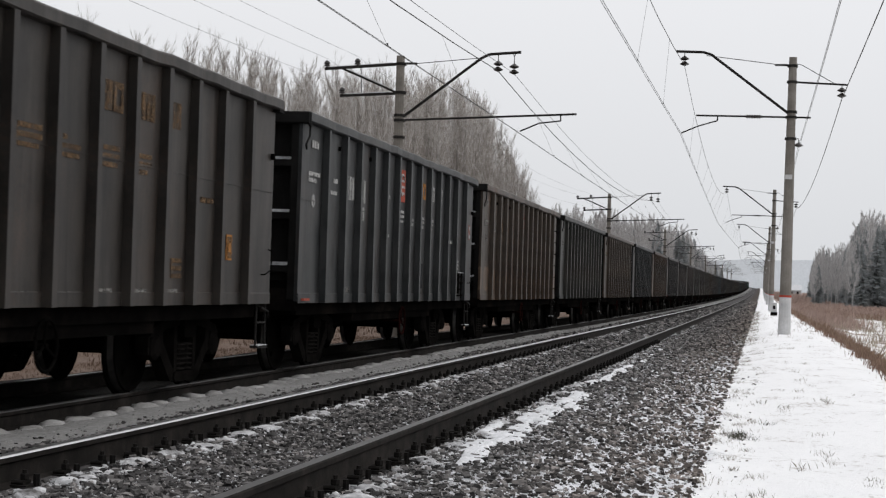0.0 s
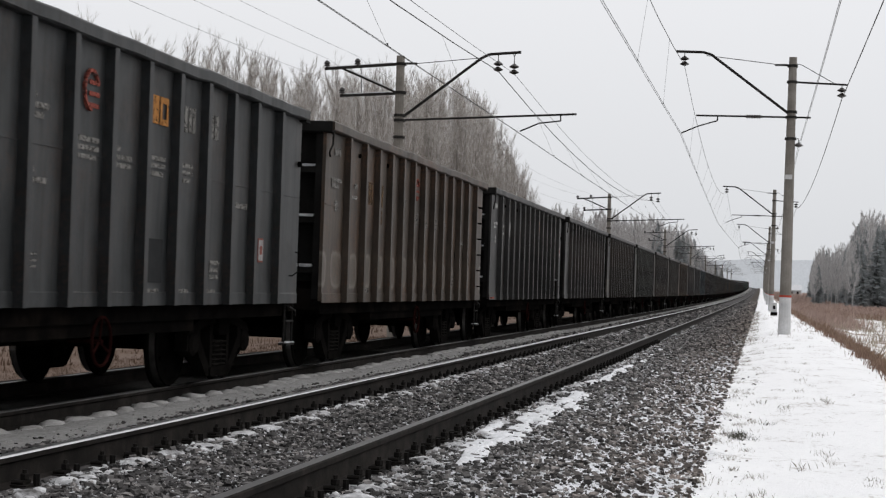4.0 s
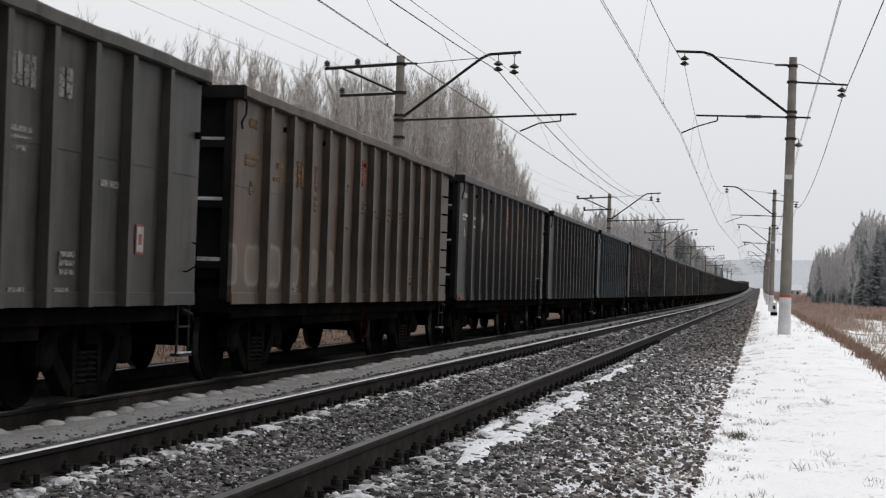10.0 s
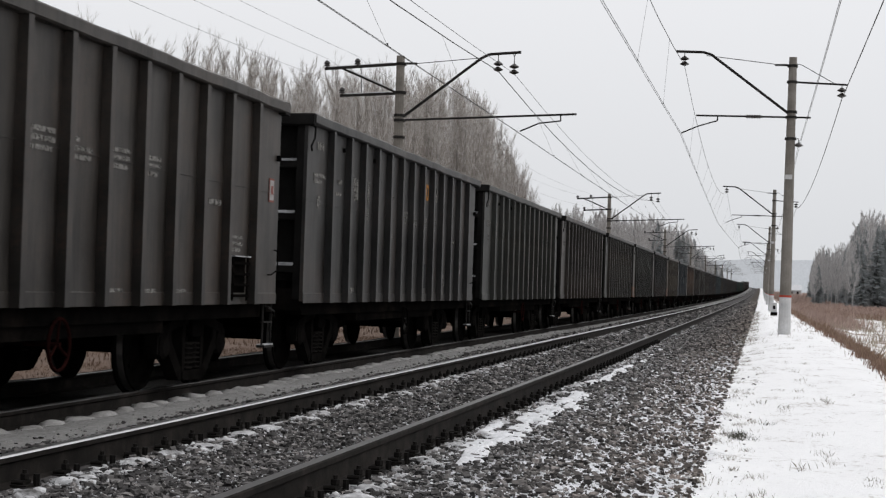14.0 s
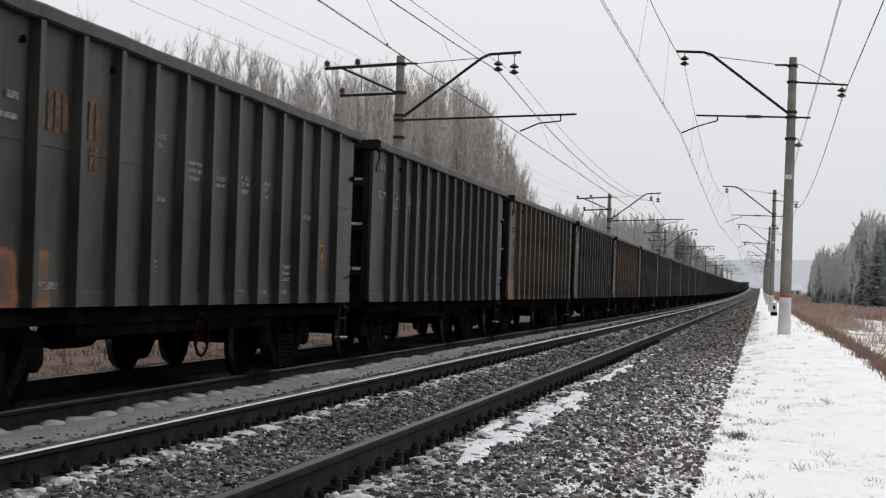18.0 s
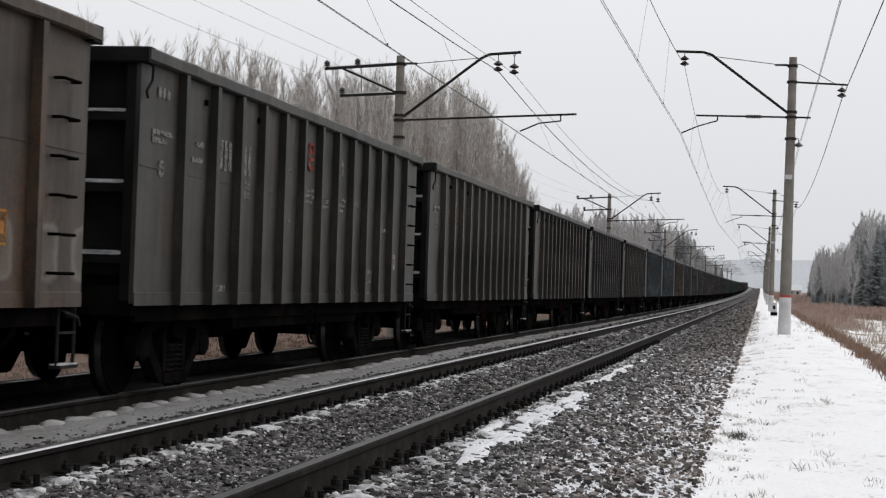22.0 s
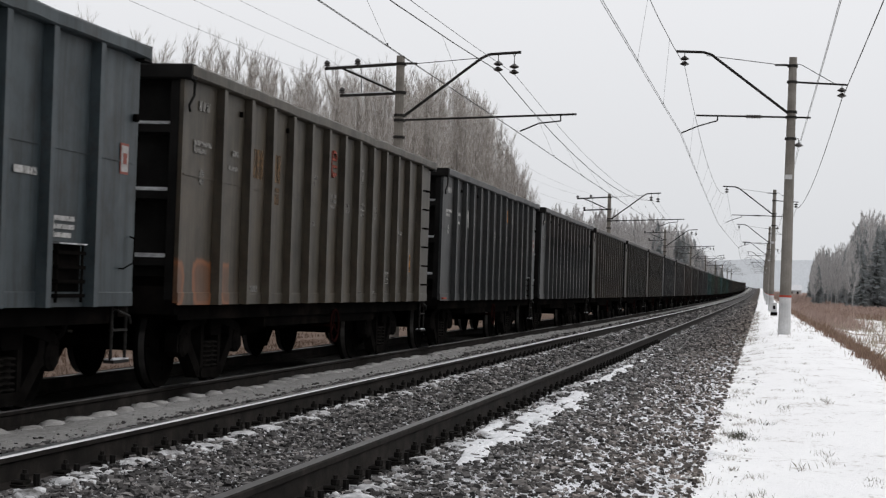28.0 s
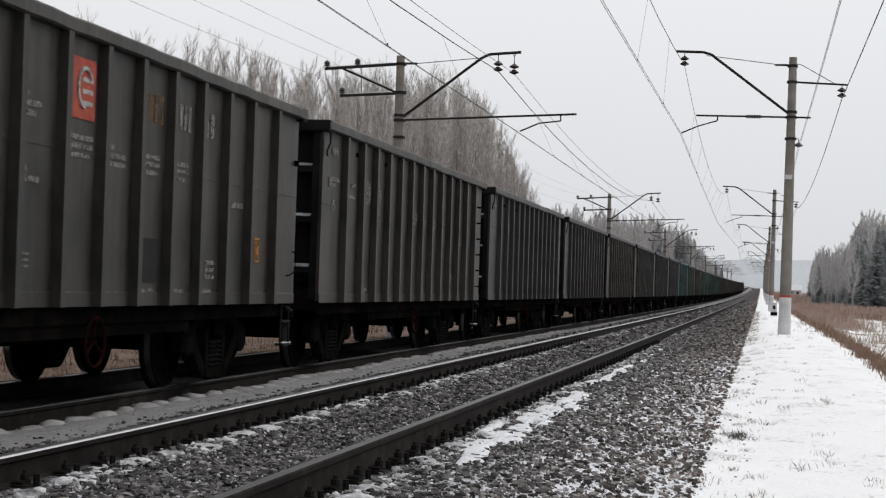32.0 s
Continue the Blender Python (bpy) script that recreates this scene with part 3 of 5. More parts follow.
def build_wagon(full=True):
    """An open wagon of posts and plates on two bogies; one that stays far off has no fittings on its hidden side."""
    w = thing("gondola_wagon", "open-topped steel coal wagon", "railway wagon", "wagons of the goods train")
    p = []

    def add(name, shape, mat, parent=w, label="", smooth=False):
        ob = part(name, shape, mat, parent, label, smooth)
        p.append(ob)
        return ob
    for side in (1, -1):
        if side > 0:
            add("side_wall", WALLS[0], None)
        else:
            add("side_wall", Shape().box(-PANEL_X, -PANEL_X + 0.012, -HALF, HALF, SILL, BRIM - 0.05), None)
        s = Shape()
        s.prism([(side * (PANEL_X + 0.001), SILL - 0.02), (side * (PANEL_X + 0.010), SILL - 0.02), (side * (PANEL_X + 0.010), SILL + 0.10), (side * (PANEL_X + 0.001), SILL + 0.11)], -HALF + 0.004, HALF - 0.004, axis=1)
        add("side_sill", s, None)
        if full and side > 0:
            add("weld_seam", Shape().box(PANEL_X + 0.001, PANEL_X + 0.008, -HALF + 0.05, HALF - 0.05, 2.33, 2.345), None)
    for side in (1, -1):
        add("top_rail", RAILS[0] if side > 0 else bent_rail(90, -1), None)
    rib = Shape()
    a, b = 0.058, 0.05
    # a hat-shaped post, a little deeper towards its foot
    for z0, z1, d0, d1 in ((SILL - 0.02, BRIM - 0.12, 0.096, 0.084),):
        v = []
        for z, d in ((z0, d0), (z1, d1)):
            v += [(PANEL_X, -a, z), (PANEL_X + d, -b, z), (PANEL_X + d, b, z), (PANEL_X, a, z)]
        rib.add(v, [(0, 1, 5, 4), (1, 2, 6, 5), (2, 3, 7, 6), (3, 2, 1, 0), (4, 5, 6, 7)])
    rib_mesh = rib.mesh("post", None)
    for y in RIBS:
        ob = add("post", rib_mesh, None)
        ob.location.y = y
    if full:
        far_side = Shape()
        for y in RIBS:
            far_side.box(-PANEL_X, -PANEL_X - 0.09, y - 0.05, y + 0.05, SILL - 0.02, BRIM - 0.14)
        add("far_side_posts", far_side, None)["kind"] = "stuff"
    for end in (-1, 1):
        for side in (1, -1):
            c = Shape().box(side * (PANEL_X - 0.14), side * (PANEL_X - 0.015), end * (HALF - 0.004), end * (HALF - 0.09), SILL + 0.02, BRIM - 0.14, 0.012)
            add("corner_post", c, M_END)
        e = Shape()
        e.box(-PANEL_X + 0.02, PANEL_X - 0.02, end * (HALF - 0.16), end * (HALF - 0.17), SILL + 0.2, BRIM - 0.03)
        e.box(-PANEL_X - 0.09, PANEL_X + 0.09, end * (HALF + 0.06), end * (HALF - 0.12), BRIM - 0.15, BRIM, 0.015)
        add("end_wall", e, M_END)
        for z in (1.46, 2.13, 2.80):
            g = Shape()
            g.prism([(end * (HALF - 0.16), z - 0.07), (end * (HALF - 0.01), z - 0.05), (end * (HALF - 0.01), z + 0.03), (end * (HALF - 0.16), z + 0.07)], -PANEL_X + 0.02, PANEL_X - 0.02)
            # Thin pale strips: snow, with the sky's sheen on the bars coloured in.
            g.slot = 1
            for x0, x1, lift in ((-PANEL_X + 0.05, -0.62, 0.005), (-0.5, 0.33, 0.008), (0.36, PANEL_X - 0.16, 0.005)):
                g.prism([(end * (HALF - 0.012), z + 0.031), (end * (HALF - 0.012), z + 0.031 + lift), (end * (HALF - 0.15), z + 0.07 + lift), (end * (HALF - 0.15), z + 0.068)], x0, x1)
            add("end_stiffener", g.mesh("end_stiffener", M_END, M_LEDGE), None)
    # under the floor
    u = Shape()
    u.box(-0.2, 0.2, -HALF + 0.1, HALF - 0.1, 0.86, 1.2)
    u.box(-PANEL_X + 0.02, PANEL_X - 0.02, -HALF + 0.15, HALF - 0.15, 1.16, 1.30)
    for y in (-4.325, -2.2, 0.0, 2.2, 4.325):
        u.prism([(-1.42, 1.2), (-1.42, 1.02), (-0.4, 0.84), (0.4, 0.84), (1.42, 1.02), (1.42, 1.2)], y - 0.12, y + 0.12, axis=1)
    for side in (-1, 1):
        u.box(side * 0.95, side * 1.38, -HALF + 0.3, HALF - 0.3, 0.86, 1.2)
        u.box(side * 0.98, side * 1.34, -2.9, 2.9, 0.74, 0.9)
    u.box(-PANEL_X + 0.03, PANEL_X - 0.03, -HALF + 0.02, -HALF + 0.25, 0.92, 1.2)
    u.box(-PANEL_X + 0.03, PANEL_X - 0.03, HALF - 0.25, HALF - 0.02, 0.92, 1.2)
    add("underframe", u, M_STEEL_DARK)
    for i in range(6 if full else 0):
        y = -2.75 + 1.1 * i
        h = Shape().prism([(0.45, 1.16), (1.36, 1.1), (1.40, 1.02), (1.34, 1.0), (0.45, 1.05)], y - 0.45, y + 0.45, axis=1)
        add("floor_hatch", h, M_STEEL_DARK)
    t = Shape().lathe([(0.02, -0.5), (0.13, -0.47), (0.155, -0.4), (0.155, 0.4), (0.13, 0.47), (0.02, 0.5)], (0.55, -1.25, 0.72), 1, 12)
    add("air_reservoir", t, M_STEEL_DARK, smooth=True)
    t = Shape().lathe([(0.05, -0.3), (0.17, -0.28), (0.18, 0.1), (0.1, 0.16), (0.03, 0.55)], (0.3, 1.2, 0.76), 1, 12)
    add("brake_cylinder", t, M_STEEL_DARK, smooth=True)
    t = Shape().line([(0.75, -3.2, 0.84), (0.75, -0.2, 0.80), (0.7, 0.2, 0.78), (0.7, 3.2, 0.84)], 0.022).line([(1.1, -2.4, 0.95), (1.1, 2.4, 0.95)], 0.018)
    t.line([(0.2, -2.6, 0.62), (0.2, 2.6, 0.62)], 0.03)
    for y in (-1.6, -0.5, 0.6, 1.6):
        t.tube((0.75, y, 0.82), (0.75, y, 1.1), 0.018)
    add("brake_rigging", t, M_STEEL_DARK)
    # brake wheel on the side
    hw = Shape()
    ring, n, m = [], 20, 6
    for i in range(n):
        a0 = 2 * math.pi * i / n
        for k in range(m):
            b0 = 2 * math.pi * k / m
            r = 0.22 + 0.016 * math.cos(b0)
            ring.append((1.42 + 0.016 * math.sin(b0), 0.2 + r * math.cos(a0), 0.70 + r * math.sin(a0)))
    hw.add(ring, [(i * m + k, i * m + (k + 1) % m, (i + 1) % n * m + (k + 1) % m, (i + 1) % n * m + k) for i in range(n) for k in range(m)])
    for i in range(3):
        a0 = math.pi / 2 + 2 * math.pi * i / 3
        hw.tube((1.40, 0.2, 0.70), (1.42, 0.2 + 0.22 * math.cos(a0), 0.70 + 0.22 * math.sin(a0)), 0.013)
    hw.tube((1.1, 0.2, 0.70), (1.43, 0.2, 0.70), 0.022)
    add("brake_wheel", hw.mesh("brake_wheel", None), None)
    for end in (-1, 1):
        c = Shape()
        c.box(-0.09, 0.09, end * (HALF - 0.1), end * (HALF + 0.42), 0.9, 1.08, 0.02)
        c.prism([(-0.19, 0.84), (0.19, 0.84), (0.22, 0.95), (0.19, 1.14), (-0.19, 1.14), (-0.22, 0.95)], end * (HALF + 0.36), end * (HALF + 0.62), axis=1)
        c.line([(0.35, end * HALF, 0.92), (0.36, end * (HALF + 0.2), 0.7), (0.3, end * (HALF + 0.45), 0.52), (0.25, end * (HALF + 0.6), 0.6)], 0.025)
        add("coupler", c, M_STEEL_DARK)
        if end > 0:
            # corner step
            s = Shape()
            y = end * (HALF - 0.22)
            for dy in (-0.17, 0.17):
                s.tube((1.44, y + dy, 1.06), (1.44, y + dy, 0.52), 0.016)
            s.box(1.38, 1.48, y - 0.19, y + 0.19, 0.50, 0.53)
            s.box(1.41, 1.46, y - 0.17, y + 0.17, 0.79, 0.81)
            s.line([(1.44, y - end * 0.17, 1.0), (1.5, y - end * 0.17, 0.98), (1.5, y + end * 0.10, 0.93), (1.47, y + end * 0.22, 0.86)], 0.012)
            s.slot = 1
            s.box(1.385, 1.475, y - 0.18, y + 0.18, 0.53, 0.542)
            add("corner_step", s.mesh("corner_step", M_STEP, M_LEDGE), None)
        bogie = new("bogie")
        bogie.parent = w
        bogie.location.y = end * 4.325 + 0.20
        p.append(bogie)
        for side in (1, -1):
            x = side * 1.02
            f = Shape()
            # cast side frame: sloping arms, a window with the springs
            f.prism([(-1.10, 0.58), (-0.98, 0.68), (-0.60, 0.76), (-0.30, 0.80), (0.30, 0.80), (0.60, 0.76), (0.98, 0.68), (1.10, 0.58), (0.92, 0.585), (0.60, 0.65), (0.30, 0.69), (-0.30, 0.69), (-0.60, 0.65), (-0.92, 0.585)], x - 0.08, x + 0.08)
            for sgn in (-1, 1):
                f.prism([(sgn * 1.10, 0.60), (sgn * 1.10, 0.40), (sgn * 1.06, 0.40), (sgn * 1.06, 0.60)], x - 0.07, x + 0.07)
                f.prism([(sgn * 0.80, 0.62), (sgn * 0.80, 0.40), (sgn * 0.74, 0.38), (sgn * 0.42, 0.10), (sgn * 0.26, 0.10), (sgn * 0.30, 0.18), (sgn * 0.66, 0.52), (sgn * 0.68, 0.64)], x - 0.07, x + 0.07)
                f.prism([(sgn * 0.25, 0.18), (sgn * 0.33, 0.18), (sgn * 0.35, 0.72), (sgn * 0.25, 0.72)], x - 0.075, x + 0.075)
            f.box(x - 0.09, x + 0.09, -0.34, 0.34, 0.09, 0.20, 0.03)
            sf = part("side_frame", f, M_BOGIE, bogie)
            p.append(sf)
            for k in (-1, 1) if full else ():
                coil = []
                for i in range(6):
                    z = 0.205 + 0.052 * i
                    coil += [(0.075, z), (0.108, z + 0.006), (0.115, z + 0.016), (0.108, z + 0.026), (0.075, z + 0.032)]
                p.append(part("spring", Shape().lathe(coil, (x, k * 0.115, 0.0), 2, 10), M_SPRING, bogie))
            for sgn in (-1, 1):
                a = Shape().lathe([(0.09, 0.0), (0.14, 0.02), (0.14, 0.16), (0.10, 0.19), (0.04, 0.2)], (x - side * 0.08 if side > 0 else x + 0.08, sgn * 0.925, 0.475), 0, 10)
                if side > 0:
                    p.append(part("axle_box", a, M_BOGIE, bogie))
        bo = Shape().box(-1.15, 1.15, -0.19, 0.19, 0.56, 0.78, 0.03)
        p.append(part("bolster", bo, M_STEEL_DARK, bogie))
        for sgn in (-1, 1):
            ws = Shape()
            ws.tube((-1.05, 0, 0), (1.05, 0, 0), 0.085, sides=10)
            for side in (-1, 1):
                k = side
                ws.slot = 0
                ws.lathe([(0.10, k * 0.70), (0.14, k * 0.69), (0.20, k * 0.755), (0.40, k * 0.75), (0.425, k * 0.72), (0.505, k * 0.715), (0.505, k * 0.745)], (0, 0, 0), 0, 20, False)
                ws.lathe([(0.505, k * 0.745), (0.478, k * 0.765)], (0, 0, 0), 0, 24, False)
                ws.slot = 1
                ws.lathe([(0.478, k * 0.765), (0.472, k * 0.83)], (0, 0, 0), 0, 24, False)
                ws.slot = 0
                ws.lathe([(0.472, k * 0.83), (0.466, k * 0.848), (0.425, k * 0.85), (0.40, k * 0.80), (0.20, k * 0.83), (0.15, k * 0.87), (0.10, k * 0.87)], (0, 0, 0), 0, 20, False)
                for i in range(3):
                    a0 = 2 * math.pi * i / 3
                    ws.tube((k * 0.79, 0.3 * math.cos(a0), 0.3 * math.sin(a0)), (k * 0.835, 0.3 * math.cos(a0), 0.3 * math.sin(a0)), 0.03, sides=6)
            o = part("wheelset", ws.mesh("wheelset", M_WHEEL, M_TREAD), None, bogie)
            o.location = (0, sgn * 0.925, 0.475)
            p.append(o)
    return w


def bay(i):
    """Where the i-th bay of the side begins, counted from the leading end."""
    return -HALF + 0.10 if i == 0 else RIBS[i - 1] + 0.10


def bars(rects, x=PANEL_X + 0.004):
    """Painted lettering as thin bars: each (bay, offset, z, width, height)."""
    s = Shape()
    for i, off, z, wd, ht in rects:
        y = bay(i) + off
        s.box(x - 0.003, x + 0.002, y, y + wd, z, z + ht)
    return s


def letters(i, off, z, count, wd, ht, gap=0.35):
    """A row of separate strokes, one bar a character."""
    return [(i, off + k * wd * (1 + gap), z, wd, ht) for k in range(count)]


def text_lines(i, off, z, widths, ht=0.035, gap=0.03):
    lines = [(i, off, z - k * (ht + gap), wd, ht) for k, wd in enumerate(widths)]
    return lines + [(i, off - 0.012, lines[-1][2], 0.02, z + ht - lines[-1][2])]


MARKS = {}


def mark_mesh(name, rects, material):
    key = (name, material.name)
    if key not in MARKS:
        MARKS[key] = bars(rects).mesh(name, material)
    return MARKS[key]


def emblem(i, off, z, r, material, name):
    key = (name, material.name)
    if key not in MARKS:
        s = Shape()
        y, x = bay(i) + off, PANEL_X + 0.004
        s.prism([(y + r * math.cos(2 * math.pi * k / 14), z + r * math.sin(2 * math.pi * k / 14)) for k in range(14)], x - 0.003, x + 0.002)
        MARKS[key] = s.mesh(name, material)
    return MARKS[key]


def swirl(bright):
    """A faded emblem: a pale hook of strokes on a red plate, drawn as plain shapes."""
    key = ("swirl", bright)
    if key not in MARKS:
        s = Shape()
        y, z, x = bay(6) + 0.12, 2.62, PANEL_X + 0.004
        if bright:
            s.box(x - 0.003, x + 0.002, y, y + 0.50, z, z + 0.52)
            s.slot = 1
        pts = [(0.26 + 0.15 * math.cos(a), 0.27 + 0.17 * math.sin(a)) for a in [0.5 + 0.42 * k for k in range(11)]]
        for (a, b), (c, d) in zip(pts, pts[1:]):
            s.tube((x + 0.004, y + a, z + b), (x + 0.004, y + c, z + d), 0.022, sides=4)
        for k in range(3):
            s.box(x, x + 0.006, y + 0.22, y + 0.44, z + 0.12 + 0.10 * k, z + 0.16 + 0.10 * k)
        MARKS[key] = s.mesh("emblem", M_REDMARK, M_WHITE) if bright else s.mesh("emblem", M_REDDIM)
    return MARKS[key]


def dress(w, kind, ink, logos, bold, bright=False, orange_card=False, dull=False):
    """Lettering, plates, rungs and ladders of one wagon."""
    part("running_number", mark_mesh("running_number_a", letters(2, 0.06, 2.46, 4, 0.10, 0.33, 0.45), bold), None, w, "painted running number")
    part("running_number", mark_mesh("running_number_b", letters(3, 0.05, 2.46, 3, 0.10, 0.33, 0.45) + letters(3, 0.24, 2.20, 2, 0.07, 0.20, 0.5), bold), None, w, "painted running number")
    part("owner_mark", mark_mesh("owner_mark", letters(0, 0.36, 3.02, 3, 0.085, 0.10), ink), None, w)
    part("lettering", mark_mesh("lettering_a", text_lines(0, 0.25, 2.66, (0.55, 0.36), 0.05), ink), None, w)
    part("round_stamp", emblem(0, 0.5, 2.34, 0.085, ink, "round_stamp"), None, w)
    part("lettering", mark_mesh("lettering_b", text_lines(1, 0.08, 2.64, (0.10,), 0.06), ink), None, w)
    part("lettering", mark_mesh("lettering_m", text_lines(1, 0.42, 2.64, (0.22, ), 0.06), ink), None, w)
    part("lettering", mark_mesh("lettering_n", text_lines(1, 0.3, 2.48, (0.32,), 0.05), ink), None, w)
    part("lettering", mark_mesh("lettering_c", text_lines(5, 0.06, 2.70, (0.10, 0.34, 0.24), 0.05), ink), None, w)
    part("lettering", mark_mesh("lettering_o", text_lines(5, 0.06, 2.10, (0.10, 0.34), 0.05), ink), None, w)
    part("lettering", mark_mesh("lettering_p", text_lines(5, 0.12, 1.44, (0.14, 0.14, 0.14), 0.02), ink), None, w)
    part("lettering", mark_mesh("lettering_d", text_lines(6, 0.14, 2.44, (0.46, 0.46, 0.40), 0.045), ink), None, w)
    part("lettering", mark_mesh("lettering_e", text_lines(7, 0.10, 2.42, (0.14, 0.42, 0.40), 0.045), ink), None, w)
    part("lettering", mark_mesh("lettering_f", text_lines(8, 0.10, 2.41, (0.44, 0.44, 0.40), 0.045), ink), None, w)
    part("lettering", mark_mesh("lettering_g", text_lines(9, 0.06, 2.40, (0.44, 0.44, 0.34), 0.045), ink), None, w)
    high = bold is M_WHITE
    if high:
        part("lettering", mark_mesh("lettering_h", text_lines(12, 0.15, 1.74, (0.42, 0.42, 0.36), 0.04), ink), None, w)
    else:
        part("lettering", mark_mesh("lettering_q", text_lines(10, 0.28, 1.44, (0.30, 0.30, 0.30), 0.045), ink), None, w)
    part("lettering", mark_mesh("lettering_l", text_lines(11, 0.24, 2.08, (0.40,), 0.06), ink), None, w)
    part("foot_marks", mark_mesh("foot_marks", text_lines(2, 0.12, 1.16, (0.4,), 0.07) + [(i, 0.2, 1.10, 0.22, 0.05) for i in (6, 7)] + [(i, 0.18, 1.09, 0.3, 0.09) for i in (8, 9, 10)], M_DIM), None, w)
    if "o" in logos:
        part("emblem", mark_mesh("emblem_o", [(8, 0.16, 2.76, 0.16, 0.27), (8, 0.36, 2.76, 0.06, 0.27), (8, 0.42, 2.97, 0.14, 0.06), (8, 0.42, 2.76, 0.14, 0.06), (8, 0.54, 2.76, 0.05, 0.27)], M_ORANGE if dull or bold is M_ORANGE else M_EMBLEM), None, w, "orange emblem of plain shapes")
        part("lettering", mark_mesh("lettering_i", letters(9, 0.08, 2.76, 4, 0.09, 0.26), ink), None, w)
        part("lettering", mark_mesh("lettering_j", letters(10, 0.12, 2.76, 2, 0.12, 0.26), ink), None, w)
    if "r" in logos:
        part("emblem", swirl(bright), None, w, "pale hooked emblem on a red plate" if bright else "faded red hooked emblem")
        if "o" not in logos:
            part("lettering", mark_mesh("lettering_k", letters(8, 0.12, 2.72, 2, 0.12, 0.24), ink), None, w)
    i, off, z = (13, 0.56, 2.22) if high else (12, 0.26, 1.50)
    s = bars([(i, off, z, 0.20, 0.28)])
    s.slot = 1
    y = bay(i) + off + 0.018
    s.box(PANEL_X + 0.003, PANEL_X + 0.010, y, y + 0.164, z + 0.022, z + 0.258)
    s.slot = 0
    s.box(PANEL_X + 0.003, PANEL_X + 0.013, y + 0.04, y + 0.124, z + 0.09, z + 0.19)
    warm = bold is M_ORANGE or bright or orange_card
    key = ("placard", high, warm)
    if key not in MARKS:
        MARKS[key] = s.mesh("placard", M_EMBLEM if warm and not high else M_CARD_RED, M_ORANGE if warm and not high else M_CARD)
    part("placard", MARKS[key], None, w, "small framed route card on the side")
    if "lug" not in MARKS:
        MARKS["lug"] = Shape().box(PANEL_X, PANEL_X + 0.03, -0.018, 0.018, -0.03, 0.03, 0.006).mesh("lashing_ring", M_STEEL_DARK)
        MARKS["gusset"] = Shape().line([(PANEL_X + 0.03, -HALF + 0.05, 3.32), (PANEL_X + 0.05, -HALF + 0.17, 3.27), (PANEL_X + 0.05, -HALF + 0.16, 3.14), (PANEL_X + 0.03, -HALF + 0.07, 3.03), (PANEL_X + 0.03, -HALF + 0.11, 2.97)], 0.014, 6).mesh("end_hook", M_END)
    for i, z in ((1, 3.06), (3, 3.06)):
        o = part("lashing_ring", MARKS["lug"], None, w)
        o.location = (0, bay(i) + 0.66, z + 0.06)
    part("end_hook", MARKS["gusset"], None, w)
    if "o" in logos and bold is not M_ORANGE:
        part("paint_patch", mark_mesh("paint_patch", [(8, 0.10, 1.24, 0.46, 0.42)], M_PATCH), None, w, "darker square of fresh paint")
    if kind == "A":
        key = "ladder"
        if key not in MARKS:
            y = bay(12) + 0.12
            MARKS[key] = Shape().box(PANEL_X - 0.002, PANEL_X + 0.004, y - 0.02, y + 0.60, 1.06, 1.56).mesh("step_rack", M_STEEL_DARK)
            MARKS["rack_step"] = Shape().box(PANEL_X + 0.004, PANEL_X + 0.075, y, y + 0.56, 1.10, 1.13).mesh("step", M_STEEL_DARK)
            MARKS["rack_upright"] = Shape().tube((PANEL_X + 0.05, y + 0.02, 1.06), (PANEL_X + 0.05, y + 0.02, 1.545), 0.014).mesh("upright", M_STEEL_DARK)
            MARKS["rack_snow"] = Shape().box(PANEL_X + 0.004, PANEL_X + 0.08, y - 0.01, y + 0.57, 1.545, 1.557).mesh("snow_cap", M_LEDGE)
            g = Shape().line([(PANEL_X, HALF - 0.10, 1.66), (PANEL_X + 0.05, HALF - 0.11, 1.64), (PANEL_X + 0.05, HALF - 0.12, 1.42), (PANEL_X + 0.04, HALF - 0.34, 1.36), (PANEL_X, HALF - 0.36, 1.36)], 0.008)
            g.box(PANEL_X, PANEL_X + 0.04, HALF - 0.14, HALF - 0.07, 2.72, 2.79, 0.01)
            MARKS["hand_rail"] = g.mesh("hand_rail", M_STEEL_DARK)
            t = Shape().box(PANEL_X, PANEL_X + 0.05, -HALF + 0.15, -HALF + 0.42, 1.05, 1.08).mesh("tail_bracket", M_REDMARK)
            MARKS["tail_bracket"] = t
        if high:
            rack = part("step_rack", MARKS["ladder"], None, w)
            for k in range(4):
                part("step", MARKS["rack_step"], None, rack).location.z = 0.12 * k
            for k in range(2):
                part("upright", MARKS["rack_upright"], None, rack).location.y = 0.52 * k
            part("snow_cap", MARKS["rack_snow"], None, rack, "thin strip of white snow")
        part("hand_rail", MARKS["hand_rail"], None, w)
        if bold is M_WHITE:
            part("lamp_bracket", MARKS["tail_bracket"], None, w, "red lamp bracket")
    else:
        if "rung" not in MARKS:
            s = Shape()
            s.line([(PANEL_X, -0.17, 0), (PANEL_X + 0.09, -0.17, 0), (PANEL_X + 0.09, 0.17, 0), (PANEL_X, 0.17, 0)], 0.014)
            MARKS["rung"] = s.mesh("rung", M_STEEL_DARK)
        for k in range(6):
            r = part("rung", MARKS["rung"], None, w)
            r.location = (0, HALF - 0.55, 1.3 + 0.32 * k)


